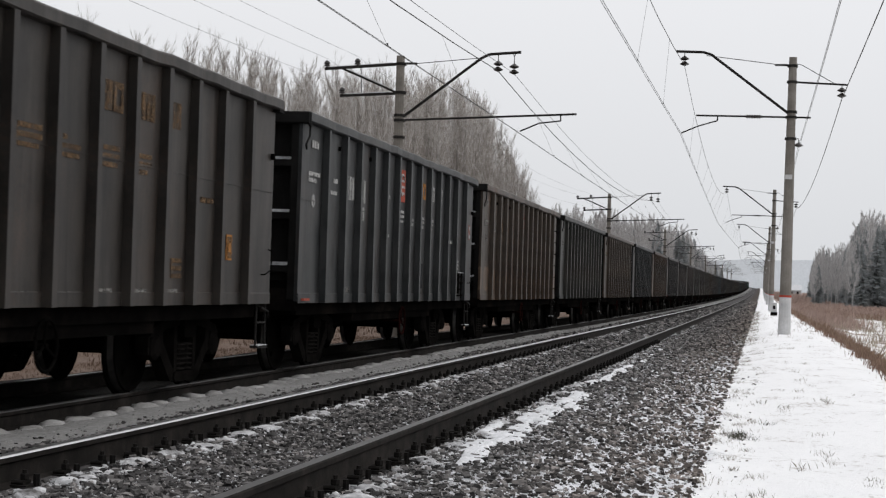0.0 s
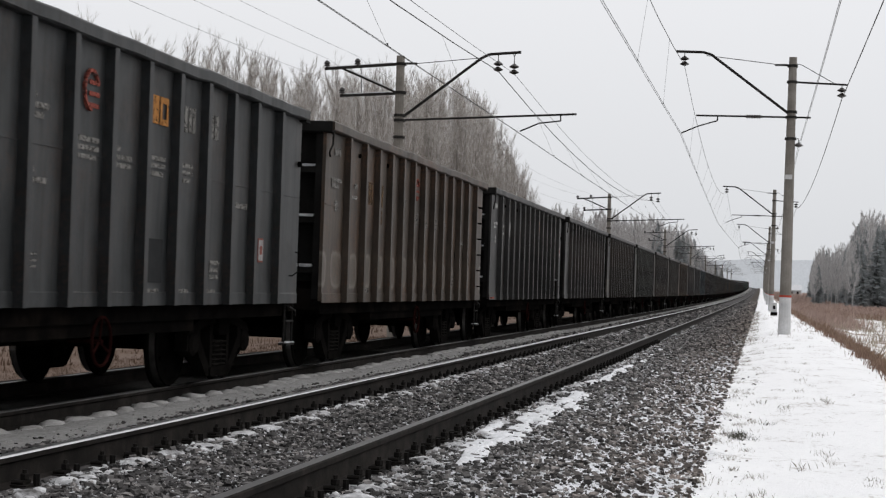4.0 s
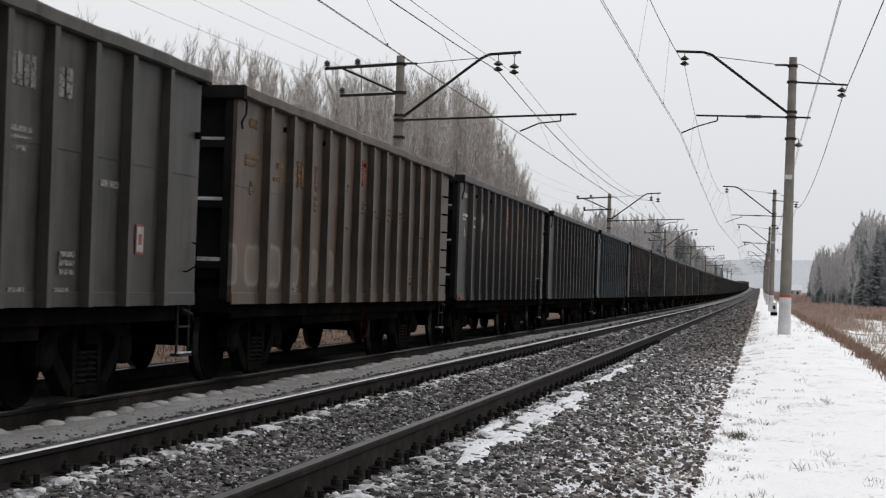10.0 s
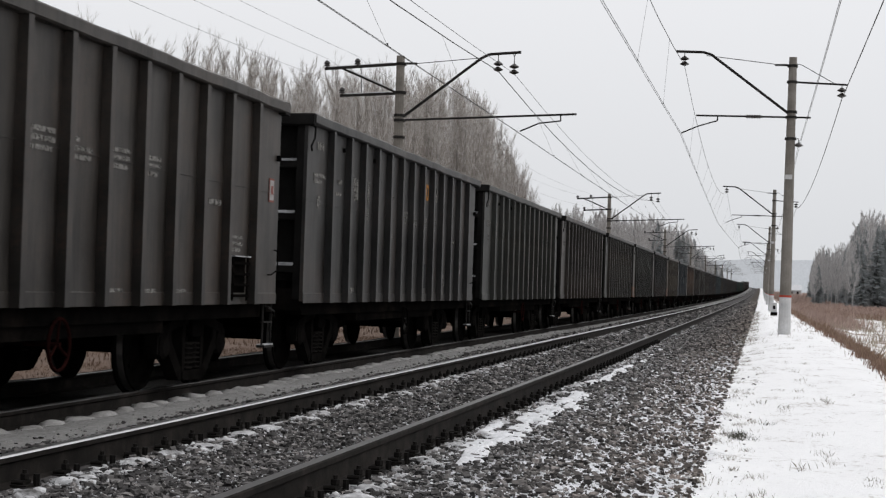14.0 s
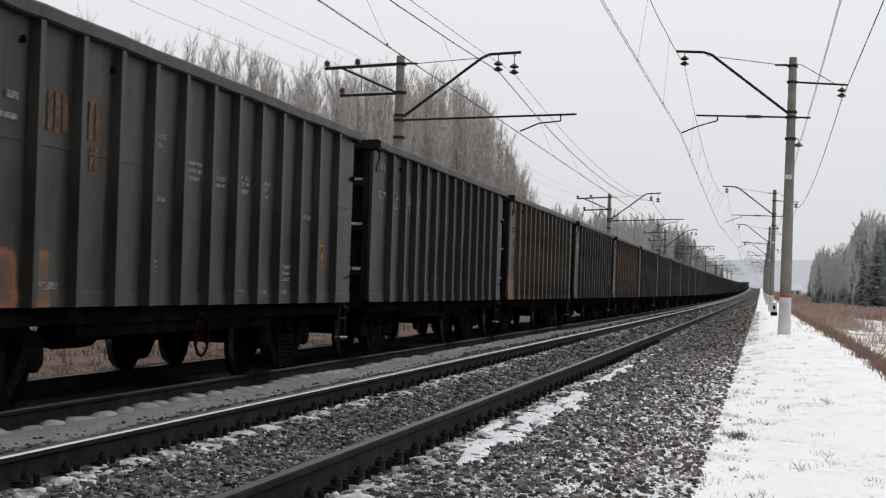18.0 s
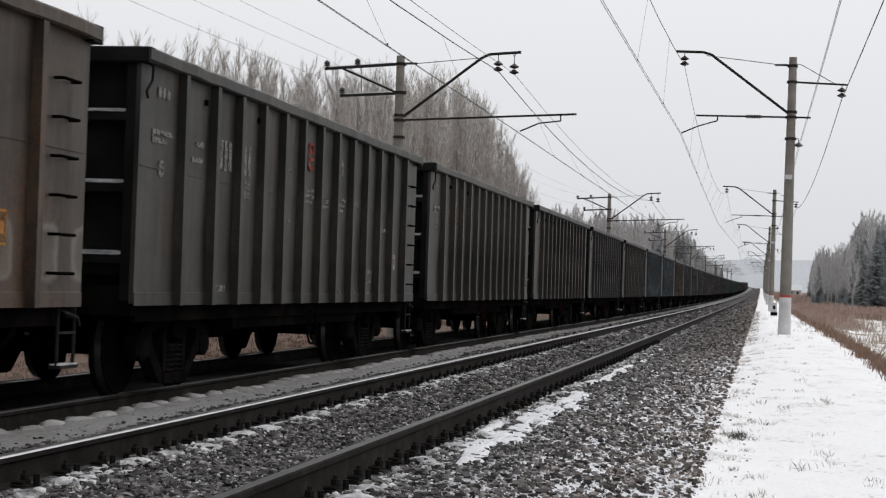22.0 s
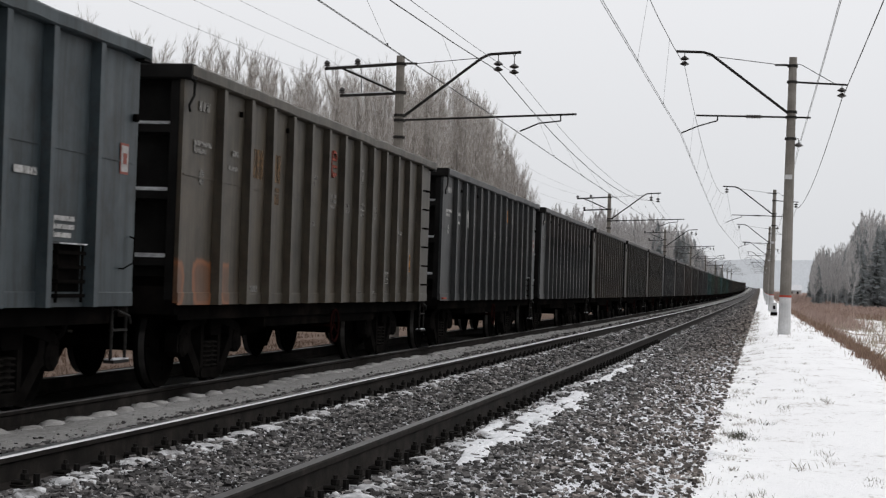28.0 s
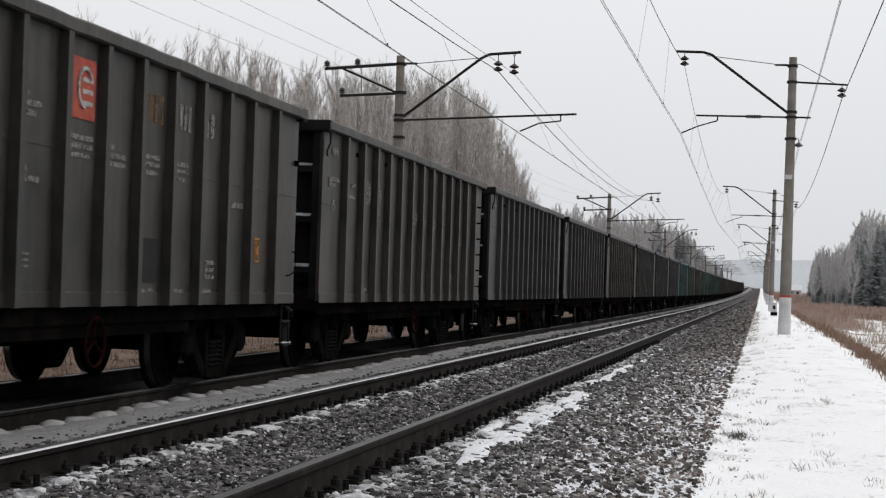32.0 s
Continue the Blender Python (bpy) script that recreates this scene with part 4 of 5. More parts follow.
GREY, SLATE, BLUE, NAVY = (0.037, 0.037, 0.037), (0.040, 0.045, 0.048), (0.047, 0.067, 0.078), (0.034, 0.047, 0.055)
BROWN, TAN, OLIVE, UMBER, MOSS = (0.076, 0.056, 0.041), (0.076, 0.066, 0.049), (0.044, 0.0425, 0.037), (0.044, 0.0385, 0.034), (0.038, 0.041, 0.037)
TEAL, GREEN, MAROON = (0.020, 0.090, 0.090), (0.026, 0.062, 0.042), (0.075, 0.028, 0.028)
INK = (0.027, 0.0268, 0.0272)
WORDS = {INK: "charcoal black", GREY: "dark grey", SLATE: "slate grey", BLUE: "blue-grey", NAVY: "blue-black", BROWN: "rusty brown", TAN: "dusty light brown", OLIVE: "olive grey", UMBER: "dark umber",
         MOSS: "green-grey", TEAL: "teal green", GREEN: "dark green", MAROON: "dull maroon"}
PALE, RUSTY = (0.135, 0.12, 0.103), (0.19, 0.070, 0.029)
# colour, kind, ink, emblems, ink of the number, stain, share of the side that is stained
D_, W_, O_ = M_DIM, M_WHITE, M_ORANGE
TRAIN = [(UMBER, "A", O_, "o", O_, None, 0), (SLATE, "A", W_, "ro", W_, None, 0), (BROWN, "B", D_, "r", O_, (0.13, 0.085, 0.055), 1), (MOSS, "A", D_, "o", O_, None, 0), (BROWN, "B", O_, "r", O_, None, 0),
         (SLATE, "A", D_, "ro", D_, None, 0), (BROWN, "B", D_, "r", O_, PALE, 1), (GREY, "A", W_, "o", W_, None, 0), (GREY, "A", D_, "", D_, None, 0), (UMBER, "B", D_, "r", D_, PALE, 1),
         (MOSS, "A", D_, "o", O_, None, 0), (UMBER, "B", D_, "r", D_, None, 0), (OLIVE, "A", D_, "o", D_, None, 0), (BROWN, "B", O_, "r", O_, PALE, 0.4), (GREY, "A", W_, "ro", W_, None, 0),
         (GREY, "A", D_, "o", D_, None, 0), (BLUE, "A", W_, "o", W_, None, 0), (UMBER, "A", D_, "", W_, None, 0), (GREY, "A", D_, "o", D_, None, 0), (MOSS, "A", D_, "", D_, None, 0),
         (UMBER, "A", D_, "o", D_, None, 0), (OLIVE, "A", D_, "o", O_, None, 0), (MOSS, "A", D_, "", O_, RUSTY, 0.2), (INK, "A", D_, "", D_, None, 0), (TAN, "B", O_, "ro", O_, RUSTY, 0.72),
         (NAVY, "A", W_, "o", W_, None, 0), (BROWN, "B", O_, "r", O_, PALE, 1), (OLIVE, "B", D_, "r", D_, None, 0), (OLIVE, "A", D_, "o", O_, None, 0), (OLIVE, "A", D_, "o", O_, None, 0),
         (GREY, "A", D_, "o", D_, None, 0), (UMBER, "A", D_, "o", D_, None, 0), (BLUE, "A", D_, "", W_, None, 0), (BLUE, "A", W_, "o", W_, None, 0), (TAN, "B", D_, "r", O_, RUSTY, 0.13),
         (SLATE, "A", W_, "o", W_, None, 0), (SLATE, "A", D_, "o", D_, None, 0), (OLIVE, "A", D_, "o", D_, None, 0), (OLIVE, "A", D_, "ro", D_, None, 0), (OLIVE, "B", D_, "", D_, None, 0),
         (SLATE, "A", D_, "o", D_, None, 0), (GREY, "A", D_, "", D_, None, 0), (UMBER, "B", D_, "", D_, None, 0), (OLIVE, "A", D_, "", D_, None, 0), (GREY, "A", D_, "", D_, None, 0), (SLATE, "A", D_, "", D_, None, 0),
         (TEAL, "A", D_, "", D_, None, 0), (GREEN, "A", D_, "", D_, None, 0), (OLIVE, "A", D_, "", D_, None, 0), (GREEN, "A", D_, "", D_, None, 0), (TEAL, "A", D_, "", D_, None, 0), (GREEN, "A", D_, "", D_, None, 0),
         (GREEN, "A", D_, "", D_, None, 0), (TEAL, "A", D_, "", D_, None, 0), (GREEN, "A", D_, "", D_, None, 0)]
NEAR_COUNT = 44


def wagon_pose(index, t):
    s = LEAD + PITCH * index + HALF - (SPEED * t - SLOWING * t * t / 2) + float(np.interp(t, [a for a, _ in DRIFT], [b for _, b in DRIFT]))
    place, turn = along(s, FAR_TRACK, FAR_HEAD)
    tilt = math.atan(2 * GRADE * max(s, 0.0))
    return Matrix.Translation(place) @ Euler((tilt, 0, turn)).to_matrix().to_4x4(), s


WALLS, RAILS = [dented_wall(60 + k) for k in range(5)], [bent_rail(80 + k, 1) for k in range(5)]


def build_train():
    full, far = build_wagon(), build_wagon(False)
    out = []
    for index in range(WAGONS):
        m, s = wagon_pose(index, 0.0)
        w = full if index == 0 else far if index == NEAR_COUNT else copy_thing(full if index < NEAR_COUNT else far, m)
        w.matrix_basis = m
        out.append(w)
    for index, w in enumerate(out):
        colour, kind, ink, logos, bold, stain, share = TRAIN[index] if index < len(TRAIN) else (MAROON if index >= WAGONS - 4 else (UMBER, GREY, BROWN, OLIVE)[index * 7 % 4], "A", D_, "", D_, None, 0)
        paint = wagon_paint(index, colour, 0.5 if colour is BROWN else 0.08 if colour in (BLUE, NAVY) else 0.13, 0.6 if colour is BROWN else 0.16 if colour in (BLUE, NAVY) else 0.30, stain, share, 1.24 if stain is RUSTY else 1.47)
        for ob in w.children:
            if ob.data is WALLS[0]:
                ob.data = WALLS[index * 3 % 5]
            elif ob.data is RAILS[0]:
                ob.data = RAILS[index * 2 % 5]
            if ob.name.startswith("brake_wheel"):
                red = index % 9 != 0
                ob.material_slots[0].link = "OBJECT"
                ob.material_slots[0].material = M_BRAKE if red else M_WHEEL
                ob["label"] = "red-painted hand brake wheel" if red else "black hand brake wheel"
            elif ob.type == "MESH" and ob.data.materials and ob.data.materials[0] is None:
                ob.material_slots[0].link = "OBJECT"
                ob.material_slots[0].material = paint
        if index < NEAR_COUNT:
            dress(w, kind, ink, logos, bold, index in (38, 14, 1), index in (17, 24), index == 30 or index != 31 and colour in (UMBER, OLIVE, MOSS))
        for ob in w.children:
            if not ob.name.startswith("bogie"):
                ob.location.z -= BODY_DROP
        extra = ", foot stained in patches" if stain else " with faded lettering" if index < NEAR_COUNT else ""
        w["label"] = WORDS[colour] + " open-topped steel coal wagon" + extra
    return out


wagons = build_train()

# ---- line-side masts and wires ---------------------------------------
RIGHT_X, LEFT_X = 0.77, -11.0
RIGHT_Y = [-15.0, 55.0, 125.0, 195.0, 265.0, 335.0, 405.0, 475.0, 545.0, 615.0]
LEFT_Y = [-22.0, 50.0, 122.0, 194.0, 266.0, 338.0, 410.0, 482.0, 554.0, 626.0]


def insulator(s, x, z, down=True, discs=2):
    """A short string of porcelain discs on a pin; z is the end at the steel."""
    d = -1 if down else 1
    s.tube((x, 0, z), (x, 0, z + d * 0.10), 0.015, sides=5)
    for k in range(discs):
        h = z + d * (0.10 + 0.17 * k)
        s.lathe([(0.03, 0.0), (0.06, d * 0.02), (0.15, d * 0.085), (0.145, d * 0.105), (0.04, d * 0.15)], (x, 0, h), 2, 10)
    return s


def mast_right():
    m = thing("catenary_mast", "concrete railway mast with whitewashed foot and steel brackets", "catenary mast", "masts beside the line")
    part("shaft", Shape().tube((0, 0, 1.02), (0.02, 0, 8.7), 0.185, 0.125, sides=14), M_POLE, m, smooth=False)
    part("foot", Shape().tube((-0.01, 0, -0.6), (0, 0, 0.96), 0.205, 0.19, sides=14), M_POLE_WHITE, m, "whitewashed foot")
    part("red_band", Shape().tube((0, 0, 0.955), (0, 0, 1.025), 0.192, 0.191, sides=14), M_RED, m, "red painted band")
    part("cantilever", Shape().line([(-0.12, 0, 6.92), (-2.6, 0, 8.78), (-2.85, 0, 8.85), (-3.73, 0, 8.87)], 0.045, 7), M_BRACKET, m)
    part("stay_rod", Shape().line([(-2.74, 0, 8.74), (-0.5, 0, 8.47), (-0.1, 0, 8.42)], 0.012, 5).box(-0.55, -0.12, -0.03, 0.03, 8.42, 8.48), M_BRACKET, m)
    part("insulator", insulator(Shape(), -3.45, 8.82), M_GLAZE, m)
    reg = Shape().line([(0.63, 0, 6.76), (-3.02, 0, 6.78)], 0.03, 6)
    part("registration_arm", reg, M_BRACKET, m)
    part("arm_insulator", Shape().lathe([(0.03, 0)] + [(0.07 if k % 2 else 0.04, 0.04 * k) for k in range(13)] + [(0.03, 0.52)], (-1.42, 0, 6.77), 0, 8), M_GLAZE, m)
    part("steady_arm", Shape().line([(-2.33, 0, 6.78), (-2.33, 0, 6.62), (-2.96, 0, 6.43), (-3.5, 0, 6.19)], 0.022, 6), M_BRACKET, m)
    part("feeder_arm", Shape().line([(0.1, 0, 7.9), (1.77, 0, 7.83)], 0.032, 6), M_BRACKET, m)
    part("feeder_stay", Shape().line([(0.1, 0, 8.5), (0.3, 0, 8.46), (1.32, 0, 7.88)], 0.012, 5), M_BRACKET, m)
    part("insulator", insulator(Shape(), 1.58, 7.84), M_GLAZE, m)
    for z in (8.42, 7.9, 6.93, 6.76, 6.07):
        part("clamp", Shape().tube((0.01, 0, z - 0.04), (0.01, 0, z + 0.04), 0.17 if z > 7.5 else 0.185, sides=14), M_BRACKET, m)
    part("insulator", insulator(Shape().line([(0.1, 0, 6.07), (0.27, 0, 6.07)], 0.015), 0.27, 6.05, discs=1), M_GLAZE, m)
    part("plate", Shape().box(-0.12, 0.10, -0.19, -0.175, 4.75, 4.90), M_POLE_WHITE, m)
    return m


def mast_left():
    m = thing("catenary_mast", "bare concrete railway mast with steel brackets on both sides", "catenary mast", "masts beside the line")
    part("shaft", Shape().tube((0, 0, -1.6), (-0.06, 0, 7.95), 0.20, 0.125, sides=14), M_POLE, m)
    part("cantilever", Shape().line([(0.1, 0, 6.1), (2.45, 0, 7.9), (2.7, 0, 8.02), (3.66, 0, 8.09)], 0.045, 7), M_BRACKET, m)
    part("stay_rod", Shape().line([(0.1, 0, 7.70), (0.44, 0, 7.72), (2.55, 0, 7.92)], 0.012, 5).box(0.1, 0.46, -0.03, 0.03, 7.69, 7.75), M_BRACKET, m)
    part("insulator", insulator(Shape().tube((2.97, 0, 8.05), (2.97, 0, 7.88), 0.012, sides=5), 2.97, 7.92, discs=2), M_GLAZE, m)
    part("insulator", insulator(Shape().tube((3.46, 0, 7.98), (3.46, 0, 7.80), 0.012, sides=5), 3.46, 7.84, discs=2), M_GLAZE, m)
    part("hanger", Shape().line([(3.40, 0, 8.1), (3.46, 0, 7.95), (3.52, 0, 8.1)], 0.012), M_BRACKET, m)
    part("registration_arm", Shape().line([(-0.15, 0, 5.97), (5.40, 0, 6.24)], 0.032, 6), M_BRACKET, m)
    part("steady_arm", Shape().line([(4.92, 0, 6.22), (4.93, 0, 6.03), (4.28, 0, 5.95), (3.70, 0, 5.70)], 0.022, 6), M_BRACKET, m)
    part("cross_arm", Shape().line([(-2.44, 0, 7.53), (-0.08, 0, 7.70)], 0.058, 4), M_BRACKET, m)
    part("snow_cap", Shape().line([(-2.36, 0, 7.586), (-0.3, 0, 7.735)], 0.018, 5), M_SNOW, m, "thin line of snow")
    part("snow_cap", Shape().line([(-1.8, 0, 6.762), (-0.4, 0, 6.835)], 0.018, 5), M_SNOW, m, "thin line of snow")
    part("snow_cap", Shape().line([(-1.7, 0, 7.52), (-0.5, 0, 7.02)], 0.016, 5), M_SNOW, m, "thin line of snow")
    part("tie_rod", Shape().tube((-1.3, 0, 7.60), (-1.26, 0, 6.75), 0.012, sides=5), M_BRACKET, m)
    part("cross_arm", Shape().line([(-1.93, 0, 6.70), (-0.1, 0, 6.80)], 0.055, 4), M_BRACKET, m)
    part("brace", Shape().line([(-1.9, 0, 7.55), (-0.1, 0, 6.80)], 0.045, 4), M_BRACKET, m)
    for x, z in ((-2.38, 7.55), (-1.41, 7.62), (-1.87, 6.72)):
        part("insulator", Shape().lathe([(0.03, 0.0), (0.03, 0.05), (0.10, 0.06), (0.09, 0.10), (0.065, 0.12), (0.10, 0.14), (0.085, 0.19), (0.055, 0.22), (0.03, 0.24)], (x, 0, z), 2, 10), M_GLAZE, m)
    for z in (7.70, 6.82, 6.12, 5.97, 5.45, 5.0):
        part("clamp", Shape().tube((-0.03, 0, z - 0.04), (-0.03, 0, z + 0.04), 0.165 if z > 7 else 0.185, sides=14), M_BRACKET, m)
    return m


right_first, left_first = mast_right(), mast_left()
for first, xs, ys in ((right_first, RIGHT_X, RIGHT_Y), (left_first, LEFT_X, LEFT_Y)):
    for k, y in enumerate(ys):
        m = Matrix.Translation((xs - (0.03 if xs > 0 and y > 100 else 0.0), y, climb(y)))
        if k == 0:
            first.matrix_basis = m
        else:
            copy_thing(first, m)


def wire(name, label, x, z, ys, sag, r, material, x2=None, steps=10, slack=1.0):
    """A wire hung from mast to mast, as one thing."""
    s = Shape()
    for k, (a, b) in enumerate(zip(ys, ys[1:])):
        xa, xb = (x, x if x2 is None else x2) if k % 2 == 0 else (x if x2 is None else x2, x)
        pts = []
        for i in range(steps + 1):
            u = i / steps
            y = a + (b - a) * u
            pts.append((xa + (xb - xa) * u, y, z + climb(a) * (1 - u) + climb(b) * u - 4 * sag * (slack if k % 2 else 1.0) * u * (1 - u)))
        s.line(pts, r, 4)
    ob = new(name, s.mesh(name, material))
    return tagged(ob, label, "overhead wire", "wires over the line")


def droppers(label, xc, x2, zc, xm, zm, sag, ys, slack=1.0):
    """Thin hangers from the messenger wire at xm to the contact wire, which zigzags between xc and x2."""
    s = Shape()
    for k, (a, b) in enumerate(zip(ys[:6], ys[1:7])):
        for i in range(1, 8):
            u = i / 8
            y = a + (b - a) * u
            x = xc + (x2 - xc) * (u if k % 2 == 0 else 1 - u)
            c = climb(a) * (1 - u) + climb(b) * u
            s.tube((x, y, zc + c - 0.2 * u * (1 - u)), (xm, y, zm + c - 4 * sag * (slack if k % 2 else 1.0) * u * (1 - u)), 0.004, sides=3)
            s.box(x - 0.012, x + 0.012, y - 0.02, y + 0.02, zc + c - 0.2 * u * (1 - u), zc + c - 0.2 * u * (1 - u) + 0.05)
    tagged(new("dropper_wires", s.mesh("dropper_wires", M_WIRE_THIN)), label, "dropper wire", kind="stuff")


CONTACT_R, CONTACT_L = 6.18, 5.68
wire("contact_wire", "grooved copper contact wire over the empty track", -3.32, CONTACT_R, RIGHT_Y, 0.05, 0.006, M_WIRE_THIN, -2.75)
wire("contact_wire", "second grooved copper contact wire over the empty track", -3.28, CONTACT_R, RIGHT_Y, 0.05, 0.006, M_WIRE_THIN, -2.71)
wire("messenger_wire", "sagging messenger wire over the empty track", -2.68, 8.42, RIGHT_Y, 1.1, 0.009, M_WIRE, slack=1.3)
droppers("thin droppers between the wires over the empty track", -3.30, -2.73, CONTACT_R, -2.68, 8.42, 1.1, RIGHT_Y, 1.3)
wire("contact_wire", "grooved copper contact wire over the train", -7.30, CONTACT_L, LEFT_Y, 0.05, 0.006, M_WIRE, -7.36)
wire("contact_wire", "second grooved copper contact wire over the train", -7.33, CONTACT_L, LEFT_Y, 0.05, 0.006, M_WIRE, -7.39)
wire("messenger_wire", "sagging messenger wire over the train", -8.03, 7.52, LEFT_Y, 0.68, 0.013, M_WIRE, slack=1.45)
wire("feeder_wire", "sagging feeder wire over the train", -7.54, 7.45, LEFT_Y, 0.62, 0.007, M_WIRE_THIN, slack=1.45)
droppers("thin droppers between the wires over the train", -7.31, -7.37, CONTACT_L, -8.03, 7.52, 0.68, LEFT_Y, 1.45)
wire("feeder_wire", "dark feeder wire on the field side of the masts", RIGHT_X + 1.58, 7.36, RIGHT_Y, 0.1, 0.014, M_WIRE, slack=8.0)
wire("feeder_wire", "thin wire on the field side beside the masts", RIGHT_X + 0.29, 5.8, RIGHT_Y, 0.3, 0.006, M_WIRE_THIN)
wire("feeder_wire", "second thin wire hung close beside the first", RIGHT_X + 0.25, 5.77, RIGHT_Y, 0.36, 0.006, M_WIRE_THIN)
for dx, z in ((-2.38, 7.85), (-1.41, 7.92), (-1.87, 7.02)):
    wire("line_wire", "thin steel line wire on pin insulators", LEFT_X + dx, z, LEFT_Y, 0.6, 0.004, M_WIRE_THIN)

# ---- a relay box by the second mast ----------------------------------
box = thing("relay_box", "small white trackside relay cabinet on a dark base", "relay cabinet", at=Matrix.Translation((0.80, 104.0, float(ground_height(0.80, 104.0)))))
part("cabinet", Shape().box(-0.17, 0.17, -0.15, 0.15, 0.22, 0.80, 0.02), M_POLE_WHITE, box)
part("base", Shape().box(-0.2, 0.2, -0.18, 0.18, -0.1, 0.22), M_STEEL_DARK, box)
part("door_panel", Shape().box(-0.07, 0.07, -0.165, -0.15, 0.40, 0.62), M_STEEL_DARK, box)

# ---- trees ------------------------------------------------------------
rng = np.random.default_rng(5)


def segments(segs, sides=3):
    """Tapered twigs as one array mesh: segs rows are p(3), q(3), r0, r1."""
    a = np.asarray(segs, float)
    p, q, r0, r1 = a[:, 0:3], a[:, 3:6], a[:, 6:7], a[:, 7:8]
    d = q - p
    d /= np.linalg.norm(d, axis=1, keepdims=True) + 1e-9
    ref = np.where(np.abs(d[:, 2:3]) > 0.9, [[1.0, 0, 0]], [[0, 0, 1.0]])
    u = np.cross(d, ref)
    u /= np.linalg.norm(u, axis=1, keepdims=True) + 1e-9
    v = np.cross(d, u)
    rings = []
    for base, r in ((p, r0), (q, r1)):
        for k in range(sides):
            w = 2 * math.pi * k / sides
            rings.append(base + (u * math.cos(w) + v * math.sin(w)) * r)
    verts = np.stack(rings, 1).reshape(-1, 3)
    base = (np.arange(len(a)) * 2 * sides)[:, None]
    quads = [np.concatenate([base + k, base + (k + 1) % sides, base + sides + (k + 1) % sides, base + sides + k], 1) for k in range(sides)]
    return verts, np.concatenate(quads, 0)


def spikes(segs):
    """Fine twigs as slender three-sided spikes: segs rows are p(3), q(3), r0, r1."""
    a = np.asarray(segs, float)
    p, q, r0 = a[:, 0:3], a[:, 3:6], a[:, 6:7]
    d = q - p
    d /= np.linalg.norm(d, axis=1, keepdims=True) + 1e-9
    ref = np.where(np.abs(d[:, 2:3]) > 0.9, [[1.0, 0, 0]], [[0, 0, 1.0]])
    u = np.cross(d, ref)
    u /= np.linalg.norm(u, axis=1, keepdims=True) + 1e-9
    v = np.cross(d, u)
    verts = np.stack([p + (u * math.cos(2.094 * k) + v * math.sin(2.094 * k)) * r0 for k in range(3)] + [q], 1).reshape(-1, 3)
    base = (np.arange(len(a)) * 4)[:, None]
    return verts, np.concatenate([np.concatenate([base + k, base + (k + 1) % 3, base + 3], 1) for k in range(3)], 0)


def unit(v):
    return v / (np.linalg.norm(v) + 1e-9)


def bare_tree(height, spread, upright, seed, density=1.0, thick=1.0, bare=0.18):
    """Trunk and twigs of a leafless tree: a wavering trunk, rising limbs, branches and fine twigs."""
    g = np.random.default_rng(seed)
    trunk, twigs = [], []
    pts, p = [], np.zeros(3)
    n = 9
    for i in range(n + 1):
        pts.append(p.copy())
        p = p + np.array([g.normal(0, 0.03), g.normal(0, 0.03), 1.0]) * height / n
    r = 0.0065 * height
    for i in range(n):
        f0, f1 = 1 - i / n, 1 - (i + 1) / n
        trunk.append((*pts[i], *pts[i + 1], r * f0 ** 0.8 + 0.012, r * f1 ** 0.8 + 0.012))
    limbs = int(32 * density)
    for k in range(limbs):
        h = bare + (0.98 - bare) * (k + g.random()) / limbs
        i = min(int(h * n), n - 1)
        base = pts[i] + (pts[i + 1] - pts[i]) * (h * n - i)
        az = g.random() * 2 * math.pi
        lean = upright * (0.7 + 0.6 * g.random())
        d = unit(np.array([math.cos(az) * math.sin(lean), math.sin(az) * math.sin(lean), math.cos(lean)]))
        ln = height * spread * (1.05 - h * 0.75) * (0.6 + 0.6 * g.random())
        q, rad = base, 0.0022 * height * (1.1 - h)
        for j in range(4):
            d = unit(d + g.normal(0, 0.10, 3) + np.array([0, 0, 0.13]))
            e = q + d * ln / 4
            trunk.append((*q, *e, rad * (1 - j / 4.6) + 0.005, rad * (1 - (j + 1) / 4.6) + 0.004))
            for _ in range(3):
                d2 = unit(d + g.normal(0, 0.34, 3) + np.array([0, 0, 0.42]))
                b0 = q + (e - q) * g.random()
                l2 = ln * (0.26 + 0.26 * g.random())
                b1 = b0 + d2 * l2
                twigs.append((*b0, *b1, 0.012 * thick, 0.0))
                for _ in range(8 if bare > 0.3 else 5):
                    d3 = unit(d2 + g.normal(0, 0.36, 3) + np.array([0, 0, 0.55]))
                    c0 = b0 + (b1 - b0) * (0.25 + 0.75 * g.random())
                    twigs.append((*c0, *(c0 + d3 * l2 * (0.35 + 0.6 * g.random())), 0.0105 * thick, 0.0))
            q = e
    return trunk, twigs


def tree_meshes(height, spread, upright, seed, bark, density=1.0, thick=1.0, bare=0.18):
    t, w = bare_tree(height, spread, upright, seed, density, thick, bare)
    return big_mesh("trunk", *segments(t, 5), bark), big_mesh("crown", *spikes(w), M_TWIG)


